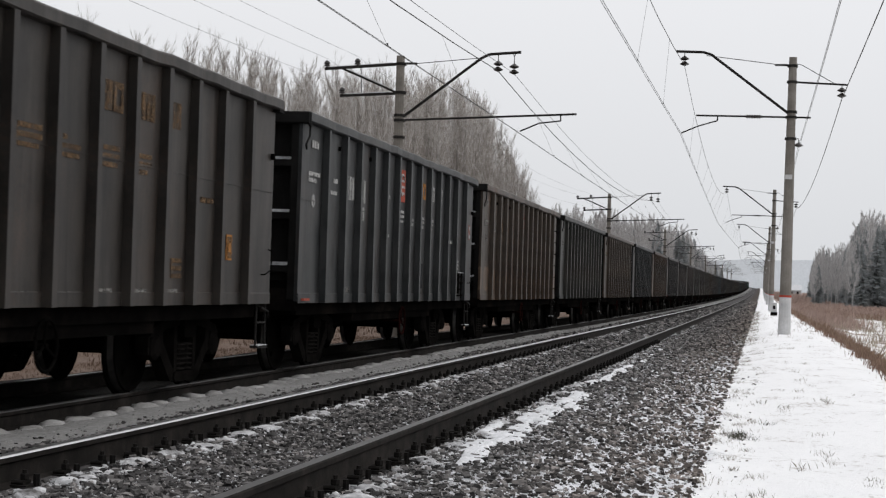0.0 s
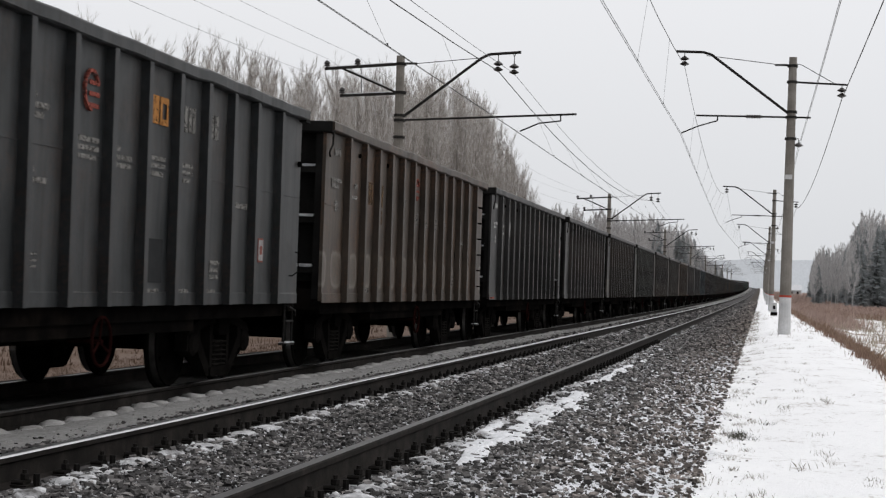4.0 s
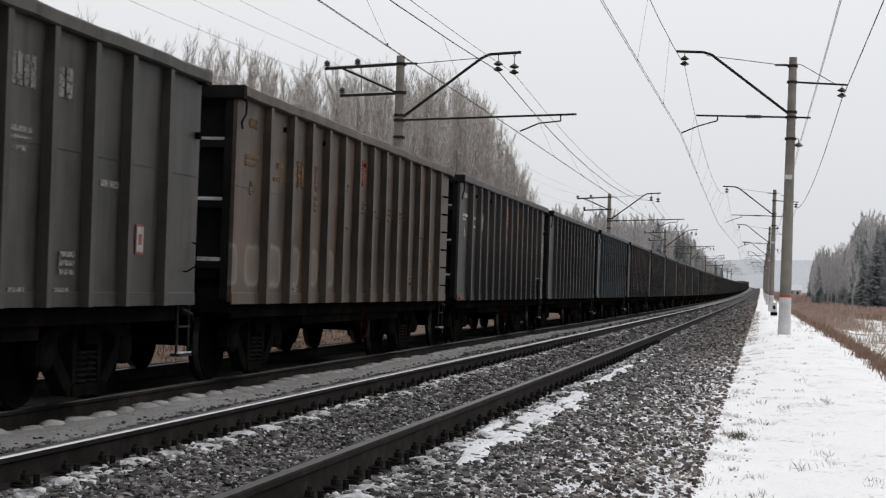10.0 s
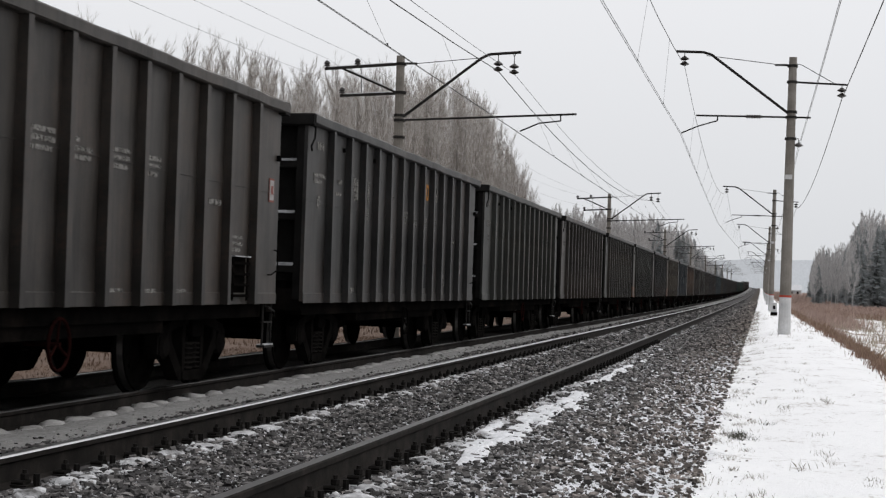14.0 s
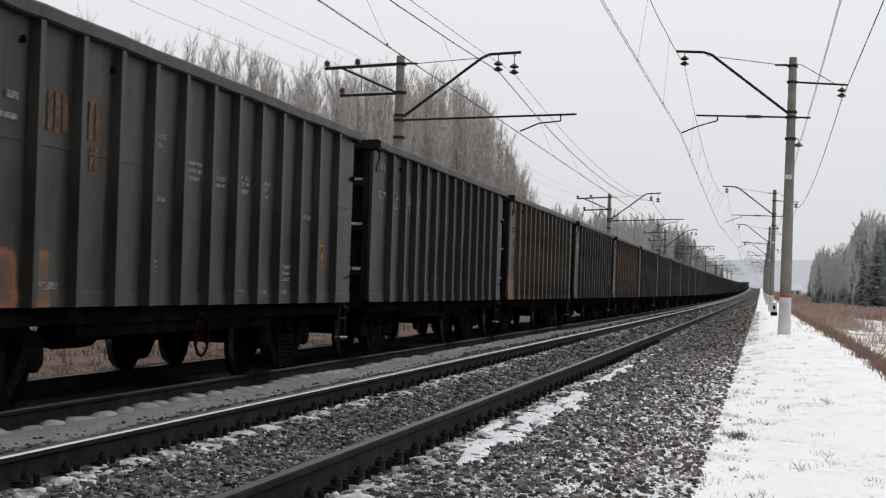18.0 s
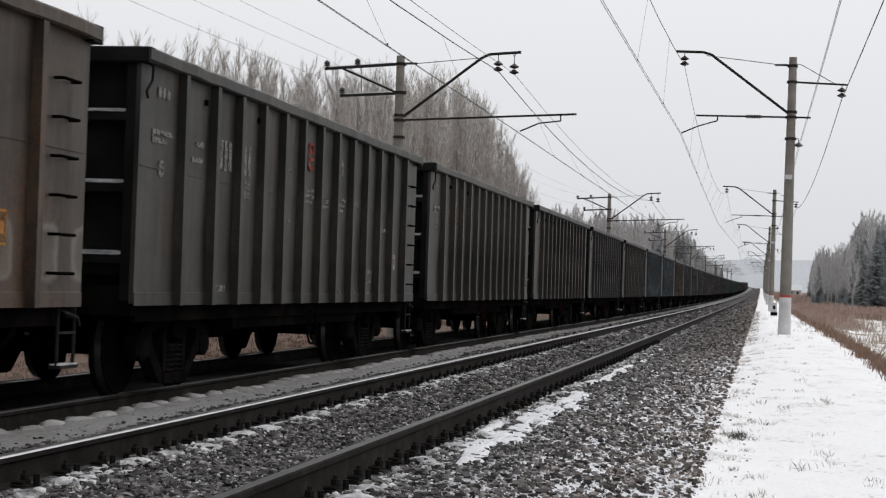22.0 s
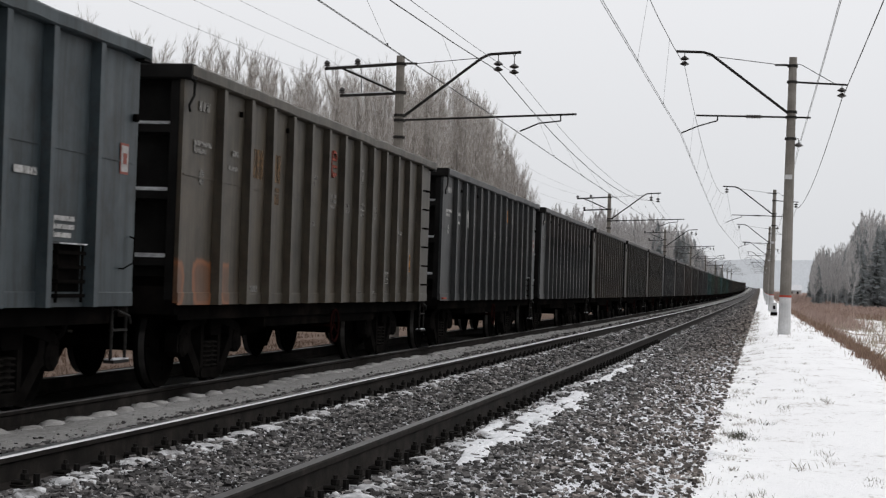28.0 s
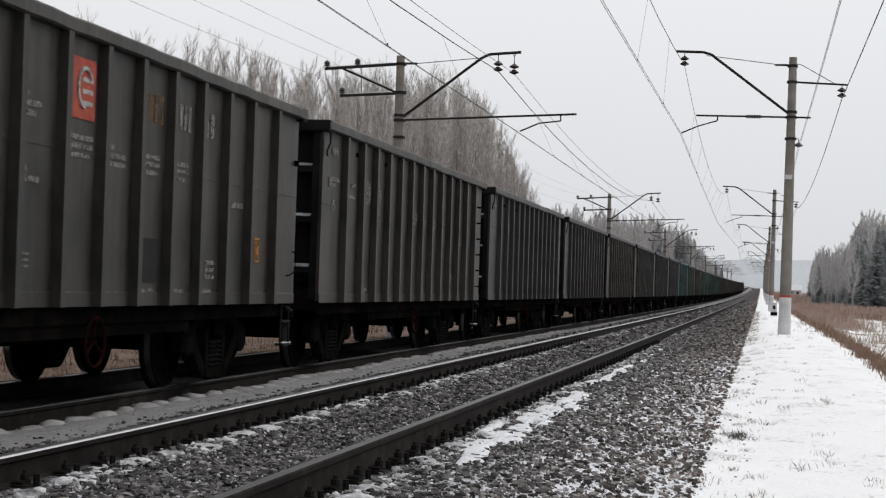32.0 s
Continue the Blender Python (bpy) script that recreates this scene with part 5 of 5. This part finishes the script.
def spruce_meshes(height, seed):
    g = np.random.default_rng(seed)
    verts, faces = [], []
    h = 0.08
    while h < 0.99:
        reach = height * 0.19 * (1 - h) ** 0.85 + 0.12
        for k in range(9):
            az = g.random() * 2 * math.pi
            ln, z = reach * (0.7 + 0.5 * g.random()), h * height
            a = np.array([math.cos(az), math.sin(az), 0])
            b = np.array([-math.sin(az), math.cos(az), 0])
            wd = ln * 0.24 + 0.05
            drop = ln * (0.20 + 0.25 * g.random())
            i = len(verts)
            verts += [np.array([0, 0, z]), a * ln * 0.5 + b * wd + np.array([0, 0, z - drop * 0.5 - 0.1]), a * ln + np.array([0, 0, z - drop * 0.8]), a * ln * 0.5 - b * wd + np.array([0, 0, z - drop * 0.5 - 0.1])]
            faces.append((i, i + 1, i + 2, i + 3))
            verts += [np.array([0, 0, z]), a * ln * 0.55 + np.array([0, 0, z - drop * 0.3 + 0.12]), a * ln + np.array([0, 0, z - drop * 0.8]), a * ln * 0.5 + np.array([0, 0, z - drop - 0.35])]
            faces.append((i + 4, i + 5, i + 6, i + 7))
        h += 0.022 + 0.008 * g.random()
    trunk = [(0, 0, 0, 0, 0, height * 0.97, 0.012 * height, 0.02)]
    return big_mesh("trunk", *segments(trunk, 6), M_BARK), big_mesh("crown", verts, faces, M_NEEDLE)


ASPENS = [tree_meshes(16, 0.29, 0.36, 11 + k, M_BARK, 1.0, 0.66, 0.36) for k in range(5)]
BIRCHES = [tree_meshes(18, 0.29, 0.45, 31 + k, M_BIRCH, 0.9, 0.66, 0.36) for k in range(3)]
SPRUCES = [spruce_meshes(17, 51 + k) for k in range(3)]


def plant(kind, label, meshes, x, y, scale, turn, group, stretch=1.0):
    t = thing(kind, label, "tree", group)
    t.matrix_basis = Matrix.Translation((x, y, float(ground_height(x, y)) - 0.1)) @ Euler((0, 0, turn)).to_matrix().to_4x4() @ Matrix.Diagonal((scale, scale, scale * stretch, 1))
    part("trunk", meshes[0], None, t)
    part("crown", meshes[1], None, t)


def left_height(y):
    return float(np.interp(y, [40, 80, 118, 163, 190, 210, 234, 258], [11.2, 12.3, 15.5, 20.0, 21.2, 18.6, 14.0, 8]))


for k in range(240):
    y = 54 + 204 * (k + rng.random()) / 240
    if y > 150 and k % 5 in (1, 3):
        continue
    row = k % 3
    x = -27 - 7 * row - 5 * rng.random()
    want = left_height(y * 32 / -x) * (-x / 32) * (0.95 + 0.13 * rng.random())
    if k % 5 == 2:
        plant("birch_tree", "tall leafless birch with pale trunk behind the line", BIRCHES[k % 3], x, y, want / 18, rng.random() * 6.28, "trees behind the train")
    else:
        plant("aspen_tree", "leafless grey aspen with dense upright twigs", ASPENS[k % 5], x, y, want / 16, rng.random() * 6.28, "trees behind the train")

# farther woods: one sheet of trees on each side of the line
def wood(name, label, spots, low):
    """spots: (x, y, height, kind)."""
    groups = {"bare": ([], []), "spruce": ([], []), "trunk": ([], [])}
    offs = {k: 0 for k in groups}
    for i, (x, y, h, kind) in enumerate(spots):
        if kind == "spruce":
            src, unit_h = SPRUCES[i % 3], 17
            jobs = ((src[1], "spruce"), (src[0], "trunk"))
        else:
            src, unit_h = low[i % len(low)], 16
            jobs = ((src[1], "bare"), (src[0], "trunk"))
        a, sc = rng.random() * 6.28, h / unit_h
        rot = np.array([[math.cos(a), -math.sin(a), 0], [math.sin(a), math.cos(a), 0], [0, 0, 1]])
        for me, g in jobs:
            co = np.empty(len(me.vertices) * 3, np.float32)
            me.vertices.foreach_get("co", co)
            ix = np.empty(len(me.loops), np.int32)
            me.loops.foreach_get("vertex_index", ix)
            co = co.reshape(-1, 3) @ rot.T * sc + [x, y, float(ground_height(x, y)) - 0.2]
            groups[g][0].append(co)
            groups[g][1].append(ix.reshape(-1, 3 if g == "bare" else 4) + offs[g])
            offs[g] += len(co)
    top = thing(name, label, "woodland", kind="stuff")
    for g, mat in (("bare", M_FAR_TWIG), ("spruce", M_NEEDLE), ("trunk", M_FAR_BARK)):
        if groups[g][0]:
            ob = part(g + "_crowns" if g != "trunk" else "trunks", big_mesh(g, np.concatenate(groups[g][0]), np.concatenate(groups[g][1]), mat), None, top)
            ob["kind"] = "stuff"


LOW = [tree_meshes(16, 0.30, 0.55, 71 + k, M_BARK, 0.55, 2.6) for k in range(3)]
spots = []
for k in range(230):
    r = 0.135 - 0.113 * (k + rng.random()) / 230
    x = -27 - 30 * rng.random() ** 1.5
    y = min(-x / r, 900 + 60 * rng.random())
    rise = float(np.interp(r, [0.02, 0.026, 0.033, 0.040, 0.0536, 0.083, 0.117, 0.13], [0.014, 0.018, 0.024, 0.034, 0.041, 0.044, 0.045, 0.043]))
    spots.append((-r * y, y, (rise * y + 2.4 - climb(y)) * (0.80 + 0.24 * rng.random()), "spruce" if rng.random() < (0.06 if r > 0.05 else 0.3) else "bare"))
wood("woodland", "distant mixed wood of leafless trees and dark spruces", spots, LOW)
spots = []
for k in range(210):
    r = 0.0285 + 0.06 * rng.random()
    y = 345 + 230 * rng.random()
    rise = float(np.interp(r, [0.0285, 0.032, 0.049, 0.053, 0.09], [0.018, 0.0255, 0.0285, 0.043, 0.049]))
    spots.append((r * y, y, (y * rise + 1.9) * (0.82 + 0.24 * rng.random()), "spruce" if rng.random() < (0.35 if r > 0.05 else 0.10) else "bare"))
wood("woodland", "grey winter wood with dark spruces beyond the field", spots, LOW)


# ---- distance ---------------------------------------------------------
def hill(name, label, y, x0, x1, base, tops, material):
    verts, n = [], 80
    for i in range(n + 1):
        u = i / n
        x = x0 + (x1 - x0) * u
        h = float(np.interp(u, [a for a, _ in tops], [b for _, b in tops])) + 3.5 * noise.noise((x * 0.02, y, 0)) + 2.0 * noise.noise((x * 0.11, y, 4))
        verts += [(x, y, base), (x, y, h), (x, y + 120, h)]
    faces = []
    for i in range(n):
        a = 3 * i
        faces += [(a, a + 3, a + 4, a + 1), (a + 1, a + 4, a + 5, a + 2)]
    tagged(new(name, big_mesh(name, verts, faces, material)), label, "distant hills", kind="structure")


# Pale blue-grey tone and a glow put haze into the far ridge.
M_HILL = surface("haze_glow_hill", (0.30, 0.315, 0.335), (0.40, 0.415, 0.435), 0.02, 0.95, bump_scale=0.3)
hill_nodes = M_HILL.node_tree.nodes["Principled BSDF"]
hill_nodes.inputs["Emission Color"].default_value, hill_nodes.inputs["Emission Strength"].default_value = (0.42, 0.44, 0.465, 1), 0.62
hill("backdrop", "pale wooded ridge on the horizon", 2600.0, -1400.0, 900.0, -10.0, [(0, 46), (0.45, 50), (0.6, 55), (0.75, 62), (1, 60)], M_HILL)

# ---- a far house beside the line -------------------------------------
house = thing("house", "small far grey house with a snow-covered roof", "house", at=Matrix.Translation((13.2, 690.0, float(ground_height(13.2, 690.0)) - 0.2)))
part("wall", Shape().prism([(-2.2, 0.0), (2.2, 0.0), (2.2, 2.9), (0.0, 4.6), (-2.2, 2.9)], -2.6, 2.6), M_FAR_BARK, house)
for sgn in (-1, 1):
    part("roof", Shape().prism([(sgn * 2.6, 2.55), (sgn * 2.6, 2.75), (0.0, 4.85), (0.0, 4.62)], -2.9, 2.9), M_SNOW_CLEAN, house, "snow-covered roof slope")
for x in (-1.2, 1.2):
    part("window", Shape().box(x - 0.4, x + 0.4, -2.24, -2.2, 1.1, 2.1), M_STEEL_DARK, house)

# ---- sleepers, fastenings and ballast --------------------------------
M_DUST = surface("pale_cement_dust", (0.25, 0.245, 0.238), (0.47, 0.464, 0.455), 5.0, 0.9, bump_scale=50, bump_strength=0.5, bump_dist=0.01)
M_SLEEPER = surface("snow_dusted_concrete", (0.16, 0.155, 0.15), (0.34, 0.335, 0.33), 7.0, 0.9, bump_scale=40, bump_strength=0.5, bump_dist=0.01, grime=(0.66, 0.67, 0.70))
sl = Shape()
for sgn in (-1, 1):
    out = [(sgn * 0.0, -0.03), (sgn * 0.45, -0.03), (sgn * 0.62, 0.0), (sgn * 1.25, 0.01), (sgn * 1.35, -0.03), (sgn * 1.35, -0.2), (0.0, -0.2)]
    sl.add([(u, yy, v) for yy in (-0.13, 0.13) for u, v in out], [tuple(range(7)), tuple(range(13, 6, -1))] + [(i, 7 + i, 7 + (i + 1) % 7, (i + 1) % 7) for i in range(7)])
SLEEPER = sl.mesh("sleeper", M_SLEEPER)
# The same sleeper with the shade under the train put into its colour.
SHADED_SLEEPER = sl.mesh("sleeper", surface("shaded_concrete", (0.012, 0.011, 0.0105), (0.034, 0.032, 0.030), 7.0, 0.9, bump_scale=40))
cl = Shape()
cl.box(-0.045, 0.05, -0.075, 0.075, -0.005, 0.022)
cl.box(-0.05, 0.02, -0.05, 0.05, 0.022, 0.045, 0.008)
cl.tube((0.005, 0.0, 0.04), (0.005, 0.0, 0.10), 0.014, sides=6)
cl.lathe([(0.024, 0.045), (0.026, 0.05), (0.026, 0.075), (0.02, 0.08)], (0.005, 0.0, 0.0), 2, 6)
cl.tube((0.055, 0.045, 0.0), (0.055, 0.045, 0.075), 0.02, sides=6)
CLIP = cl.mesh("fastening", M_CLIP)
for track, cx, head, count in ((near_track, NEAR, 0.0, 100), (far_track, FAR_TRACK, FAR_HEAD, 80)):
    for k in range(count):
        y = 10.69 + 0.543 * (k - 10)
        o = part("sleeper", SLEEPER if track is near_track else SHADED_SLEEPER, None, track)
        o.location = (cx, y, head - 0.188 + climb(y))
        if k < 62:
            for dx in (0.7975, -0.7975) if track is near_track else ():
                f = part("fastening", CLIP, None, track)
                f.location = (cx + dx + 0.105, y, head - 0.178 + climb(y))


def stones(name, label, zones, seed, material, beat=0.0):
    """Loose broken stone: crooked eight-cornered lumps strewn over the zones (x0, x1, y0, y1, count, size)."""
    g = np.random.default_rng(seed)
    cube = np.array([(a, b, c) for c in (-0.72, 0.72) for b in (-0.72, 0.72) for a in (-0.72, 0.72)])
    tri = np.array([(0, 2, 3), (0, 3, 1), (4, 5, 7), (4, 7, 6), (0, 1, 5), (0, 5, 4), (2, 6, 7), (2, 7, 3), (0, 4, 6), (0, 6, 2), (1, 3, 7), (1, 7, 5)])
    vs, fs, off = [], [], 0
    for x0, x1, y0, y1, count, size in zones:
        x = x0 + (x1 - x0) * g.random(count)
        y = y0 + (y1 - y0) * g.random(count)
        if beat:
            y = y0 + beat * np.round((y - y0) / beat) + g.normal(0.16, 0.10, count)
        r = size * (0.45 + 1.05 * g.random(count) ** 2)
        rad = cube[None] * (0.45 + 0.85 * g.random((count, 8, 3)))
        rad = rad * (0.75 + 0.6 * g.random((count, 1, 3)))
        a, b = g.random(count) * 6.28, g.random(count) * 6.28
        ca, sa, cb, sb = np.cos(a)[:, None], np.sin(a)[:, None], np.cos(b)[:, None], np.sin(b)[:, None]
        X, Y, Z = rad[..., 0], rad[..., 1], rad[..., 2]
        Y, Z = Y * cb - Z * sb, Y * sb + Z * cb
        X, Y = X * ca - Y * sa, X * sa + Y * ca
        z = ground_height(x, y) + r * (0.05 + 0.5 * g.random(count))
        vs.append(np.stack([X * r[:, None] + x[:, None], Y * r[:, None] + y[:, None], Z * r[:, None] * 0.68 + z[:, None]], -1).reshape(-1, 3))
        fs.append((tri[None] + (np.arange(count) * 8)[:, None, None]).reshape(-1, 3) + off)
        off += count * 8
    tagged(new(name, big_mesh(name, np.concatenate(vs), np.concatenate(fs), material)), label, "ballast", kind="stuff")


stones("ballast_stones", "dark broken ballast stones dusted with snow", [
    (-2.25, -1.40, 7.0, 16.0, 3300, 0.020), (-2.25, -1.35, 7.0, 16.0, 2400, 0.012), (-1.45, -0.85, 7.0, 16.0, 1850, 0.0215), (-1.45, -0.85, 7.0, 16.0, 1100, 0.012), (-0.85, -0.42, 7.0, 16.0, 1050, 0.0205), (-0.85, -0.36, 7.0, 16.0, 600, 0.011),
    (-2.25, -1.30, 16.0, 30.0, 3900, 0.022), (-1.40, -0.85, 16.0, 30.0, 2100, 0.022), (-0.85, -0.42, 16.0, 30.0, 1150, 0.0215), (-2.25, -1.2, 30.0, 60.0, 5500, 0.034), (-1.30, -0.85, 30.0, 60.0, 2000, 0.030), (-0.85, -0.42, 30.0, 60.0, 1100, 0.028), (-2.2, -0.45, 60.0, 110.0, 6000, 0.05), (-2.2, -0.5, 110.0, 240.0, 4500, 0.09),
    (-3.86, -2.52, 6.5, 16.0, 4200, 0.020), (-3.86, -2.52, 6.5, 16.0, 3200, 0.012), (-3.86, -2.52, 16.0, 30.0, 5000, 0.024), (-3.86, -2.52, 30.0, 60.0, 4500, 0.036), (-3.86, -2.52, 60.0, 150.0, 4500, 0.06),
    (-4.95, -4.6, 6.5, 30.0, 3800, 0.018), (-5.5, -5.0, 6.5, 30.0, 350, 0.016), (-5.3, -4.6, 30.0, 60.0, 1200, 0.04), (-5.3, -4.6, 60.0, 130.0, 1200, 0.06), (-0.6, 0.0, 8.0, 30.0, 120, 0.013)], 3, M_STONE)


def mounds(name, label, category, spots, material, seed):
    """Low ragged heaps: (x, y, rx, ry, height)."""
    g = np.random.default_rng(seed)
    vs, fs, off, n = [], [], 0, 9
    for x, y, rx, ry, h in spots:
        z = float(ground_height(x, y))
        a = np.arange(n) * 2 * math.pi / n + g.random()
        for k, (f, e) in enumerate(((1.0, -0.02), (0.72, 0.62), (0.35, 0.95))):
            rr = f * (0.75 + 0.5 * g.random(n))
            vs.append(np.stack([x + np.cos(a) * rx * rr, y + np.sin(a) * ry * rr, z + h * e * (0.8 + 0.4 * g.random(n)) - (0.01 if k == 0 else 0.0)], 1))
        vs.append(np.array([[x, y, z + h]]))
        for k in range(2):
            for i in range(n):
                fs.append((off + k * n + i, off + k * n + (i + 1) % n, off + (k + 1) * n + (i + 1) % n, off + (k + 1) * n + i))
        for i in range(0, n):
            fs.append((off + 2 * n + i, off + 2 * n + (i + 1) % n, off + 3 * n, off + 3 * n))
        off += 3 * n + 1
    me = bpy.data.meshes.new(name)
    me.from_pydata([tuple(v) for v in np.concatenate(vs)], [], [f if f[2] != f[3] else f[:3] for f in fs])
    me.materials.append(material)
    me.polygons.foreach_set("use_smooth", [True] * len(me.polygons))
    tagged(new(name, me), label, category, kind="stuff")


heap = np.random.default_rng(21)
dust_spots = []
for k in range(90):
    y = 10.69 + 0.543 * (k - 10)
    dust_spots.append((-6.16 + 0.06 * heap.random(), y + 0.1 * heap.random(), 0.10 + 0.06 * heap.random(), 0.17 + 0.07 * heap.random(), 0.025 + 0.02 * heap.random()))
stones("snow_crumbs", "crumbs of old snow beside the rail fastenings", [
    (NEAR - 0.7975 + 0.10, NEAR - 0.7975 + 0.45, 5.26, 30.0, 3000, 0.011), (NEAR + 0.7975 + 0.10, NEAR + 0.7975 + 0.45, 5.26, 30.0, 3000, 0.011),
    (NEAR - 0.7975 + 0.10, NEAR - 0.7975 + 0.42, 30.24, 60.0, 1400, 0.022), (NEAR + 0.7975 + 0.10, NEAR + 0.7975 + 0.42, 30.24, 60.0, 1400, 0.022)], 24, M_CRUST, 0.543)
crust_spots = []
for k in range(95):
    for dx in (0.7975, -0.7975):
        for j in range(8):
            y = 10.69 + 0.543 * (k - 10) + 0.27 + 0.13 * heap.normal()
            size = 0.6 + 0.8 * heap.random()
            crust_spots.append((NEAR + dx + 0.16 + 0.22 * heap.random() ** 1.4, y, 0.032 * size, 0.055 * size, 0.010 + 0.016 * heap.random()))
for k in range(95):
    for dx in (0.7975, -0.7975):
        if heap.random() < 0.6:
            crust_spots.append((NEAR + dx + 0.22 + 0.08 * heap.random(), 10.96 + 0.543 * (k - 10), 0.07 + 0.06 * heap.random(), 0.10 + 0.08 * heap.random(), 0.03))
mounds("snow_crusts", "thin crusts of old snow between the rail fastenings", "snow", crust_spots, M_CRUST, 27)
stones("snow_flecks", "specks of blown snow caught among the ballast", [
    (-3.86, -2.52, 6.5, 16.0, 2600, 0.009), (-3.86, -2.52, 16.0, 30.0, 2600, 0.011), (-2.25, -0.5, 6.5, 16.0, 4200, 0.010), (-2.25, -0.5, 16.0, 30.0, 3800, 0.012), (-3.86, -2.52, 30.0, 60.0, 2200, 0.018), (-2.25, -0.5, 30.0, 60.0, 2600, 0.018)], 29, M_SNOW)
stones("dust_crumbs", "pale dusty gravel between the tracks", [(-6.3, -5.0, 6.0, 30.0, 700, 0.010), (-6.3, -5.3, 30.0, 60.0, 600, 0.022)], 25, M_DUST)
drift_spots = []
for k in range(48):
    u = heap.random()
    drift_spots.append((-1.93 + 0.08 * heap.normal(), 11.0 + 8.0 * u, 0.04 + 0.08 * heap.random(), 0.25 + 0.5 * heap.random(), 0.020 + 0.016 * heap.random()))
for k in range(16):
    drift_spots.append((-1.98 + 0.06 * heap.normal(), 20.0 + 16.0 * heap.random(), 0.05 + 0.06 * heap.random(), 0.4 + 0.7 * heap.random(), 0.034))
mounds("snow_drifts", "thin drifts of snow along the ballast shoulder", "snow", drift_spots, M_SNOW_CLEAN, 26)
mounds("dust_heaps", "pale dust-covered lumps along the sleeper ends", "rubble", dust_spots, M_DUST, 23)


# ---- grass ------------------------------------------------------------
def blades(name, label, zones, material, seed):
    """Dry stalks: slender bent triangles strewn in clumps; zones are (x0, x1, y0, y1, clumps, blades, height, width)."""
    g = np.random.default_rng(seed)
    vs, fs, off = [], [], 0
    for x0, x1, y0, y1, clumps, per, height, width in zones:
        cx, cy = x0 + (x1 - x0) * g.random(clumps), y0 + (y1 - y0) * g.random(clumps)
        n = clumps * per
        x = np.repeat(cx, per) + g.normal(0, 0.02 + height * 0.36, n)
        y = np.repeat(cy, per) + g.normal(0, 0.10 + height * 0.40, n)
        z = ground_height(x, y) - 0.04
        h = height * (0.5 + 0.7 * g.random(n)) * np.repeat(0.6 + 0.6 * g.random(clumps), per)
        a = g.random(n) * 6.28
        lean = g.normal(0, 0.22, (n, 2)) * h[:, None]
        dx, dy = np.cos(a) * width, np.sin(a) * width
        p0 = np.stack([x - dx, y - dy, z], 1)
        p1 = np.stack([x + dx, y + dy, z], 1)
        p2 = np.stack([x + lean[:, 0] * 0.4 + dx * 0.7, y + lean[:, 1] * 0.4 + dy * 0.7, z + h * 0.6], 1)
        p3 = np.stack([x + lean[:, 0], y + lean[:, 1], z + h], 1)
        vs.append(np.stack([p0, p1, p2, p3], 1).reshape(-1, 3))
        i = (np.arange(n) * 4)[:, None] + off
        fs.append(np.concatenate([i, i + 1, i + 2, i + 3], 1))
        off += n * 4
    tagged(new(name, big_mesh(name, np.concatenate(vs), np.concatenate(fs), material)), label, "grass", kind="stuff")


blades("dry_grass", "tall dry brown grass along the edge of the bank", [
    (2.2, 3.9, 28, 60, 1500, 9, 0.26, 0.007), (2.2, 4.6, 60, 160, 2600, 8, 0.34, 0.012),
    (5.0, 34.0, 210, 420, 2600, 8, 0.8, 0.03)], M_GRASS, 8)
blades("russet_sedge", "low russet sedge on the slope behind the train", [(-17.0, -10.6, 6, 70, 6500, 7, 0.13, 0.006), (-40.0, -17.0, 20, 120, 2500, 7, 0.25, 0.02)], M_SEDGE, 7)
blades("pale_grass", "pale dry stubble standing in the snowy field", [(4.0, 22.0, 60, 220, 900, 6, 0.6, 0.012)], M_REED, 9)
blades("path_tufts", "thin grey-brown grass tufts poking out of the snow", [
    (-0.48, 0.0, 9, 40, 60, 80, 0.065, 0.0008), (-0.62, -0.2, 9, 45, 110, 18, 0.05, 0.0009), (-0.65, -0.1, 45, 130, 700, 9, 0.10, 0.005), (-0.5, 0.05, 9, 45, 60, 30, 0.08, 0.0009), (0.1, 2.2, 9, 50, 24, 20, 0.07, 0.0008), (0.25, 0.95, 13, 45, 30, 36, 0.08, 0.0008), (-0.5, 2.2, 45, 110, 90, 8, 0.14, 0.004)], M_TUFT, 11)
blades("heath_clumps", "dark heath clumps poking out of the snow", [(-0.22, -0.06, 17.0, 17.5, 4, 130, 0.085, 0.0018), (0.10, 0.13, 18.6, 18.8, 1, 60, 0.08, 0.0016), (0.85, 0.9, 20.2, 20.5, 1, 50, 0.08, 0.0016)], M_HEATH, 12)
blades("russet_bushes", "low russet bushes on the bank beside the path", [(2.6, 3.8, 70, 170, 300, 22, 0.6, 0.010), (3.5, 9.0, 140, 230, 360, 18, 0.8, 0.016), (5.0, 34.0, 215, 400, 1500, 16, 1.0, 0.03), (4.0, 26.0, 400, 760, 900, 14, 1.4, 0.06)], M_BUSH, 10)


# ---- what moves -------------------------------------------------------
WHEEL_R = 0.475


def motions():
    for index, w in enumerate(wagons):
        walk(w, [(float(t), wagon_pose(index, t)[0]) for t in range(0, 33)])
        sets = [o for b in w.children if b.name.startswith("bogie") for o in b.children if o.name.startswith("wheelset")]
        frames = [k for k in range(0, 961) if -16.0 < wagon_pose(index, k / 30)[1] < 60.0] if index < NEAR_COUNT else []
        for o in sets if frames else ():
            p = o.location.copy()
            base = wagon_pose(index, frames[0] / 30)[1]
            rows = [(k / 30, Matrix.Translation(p) @ Matrix.Rotation((base - wagon_pose(index, k / 30)[1]) / WHEEL_R, 4, "X")) for k in frames]
            if frames[0] > 0:
                rows.insert(0, (0.0, rows[0][1]))
            if frames[-1] < 960:
                rows.append((SECONDS, rows[-1][1]))
            walk(o, rows)


motions()
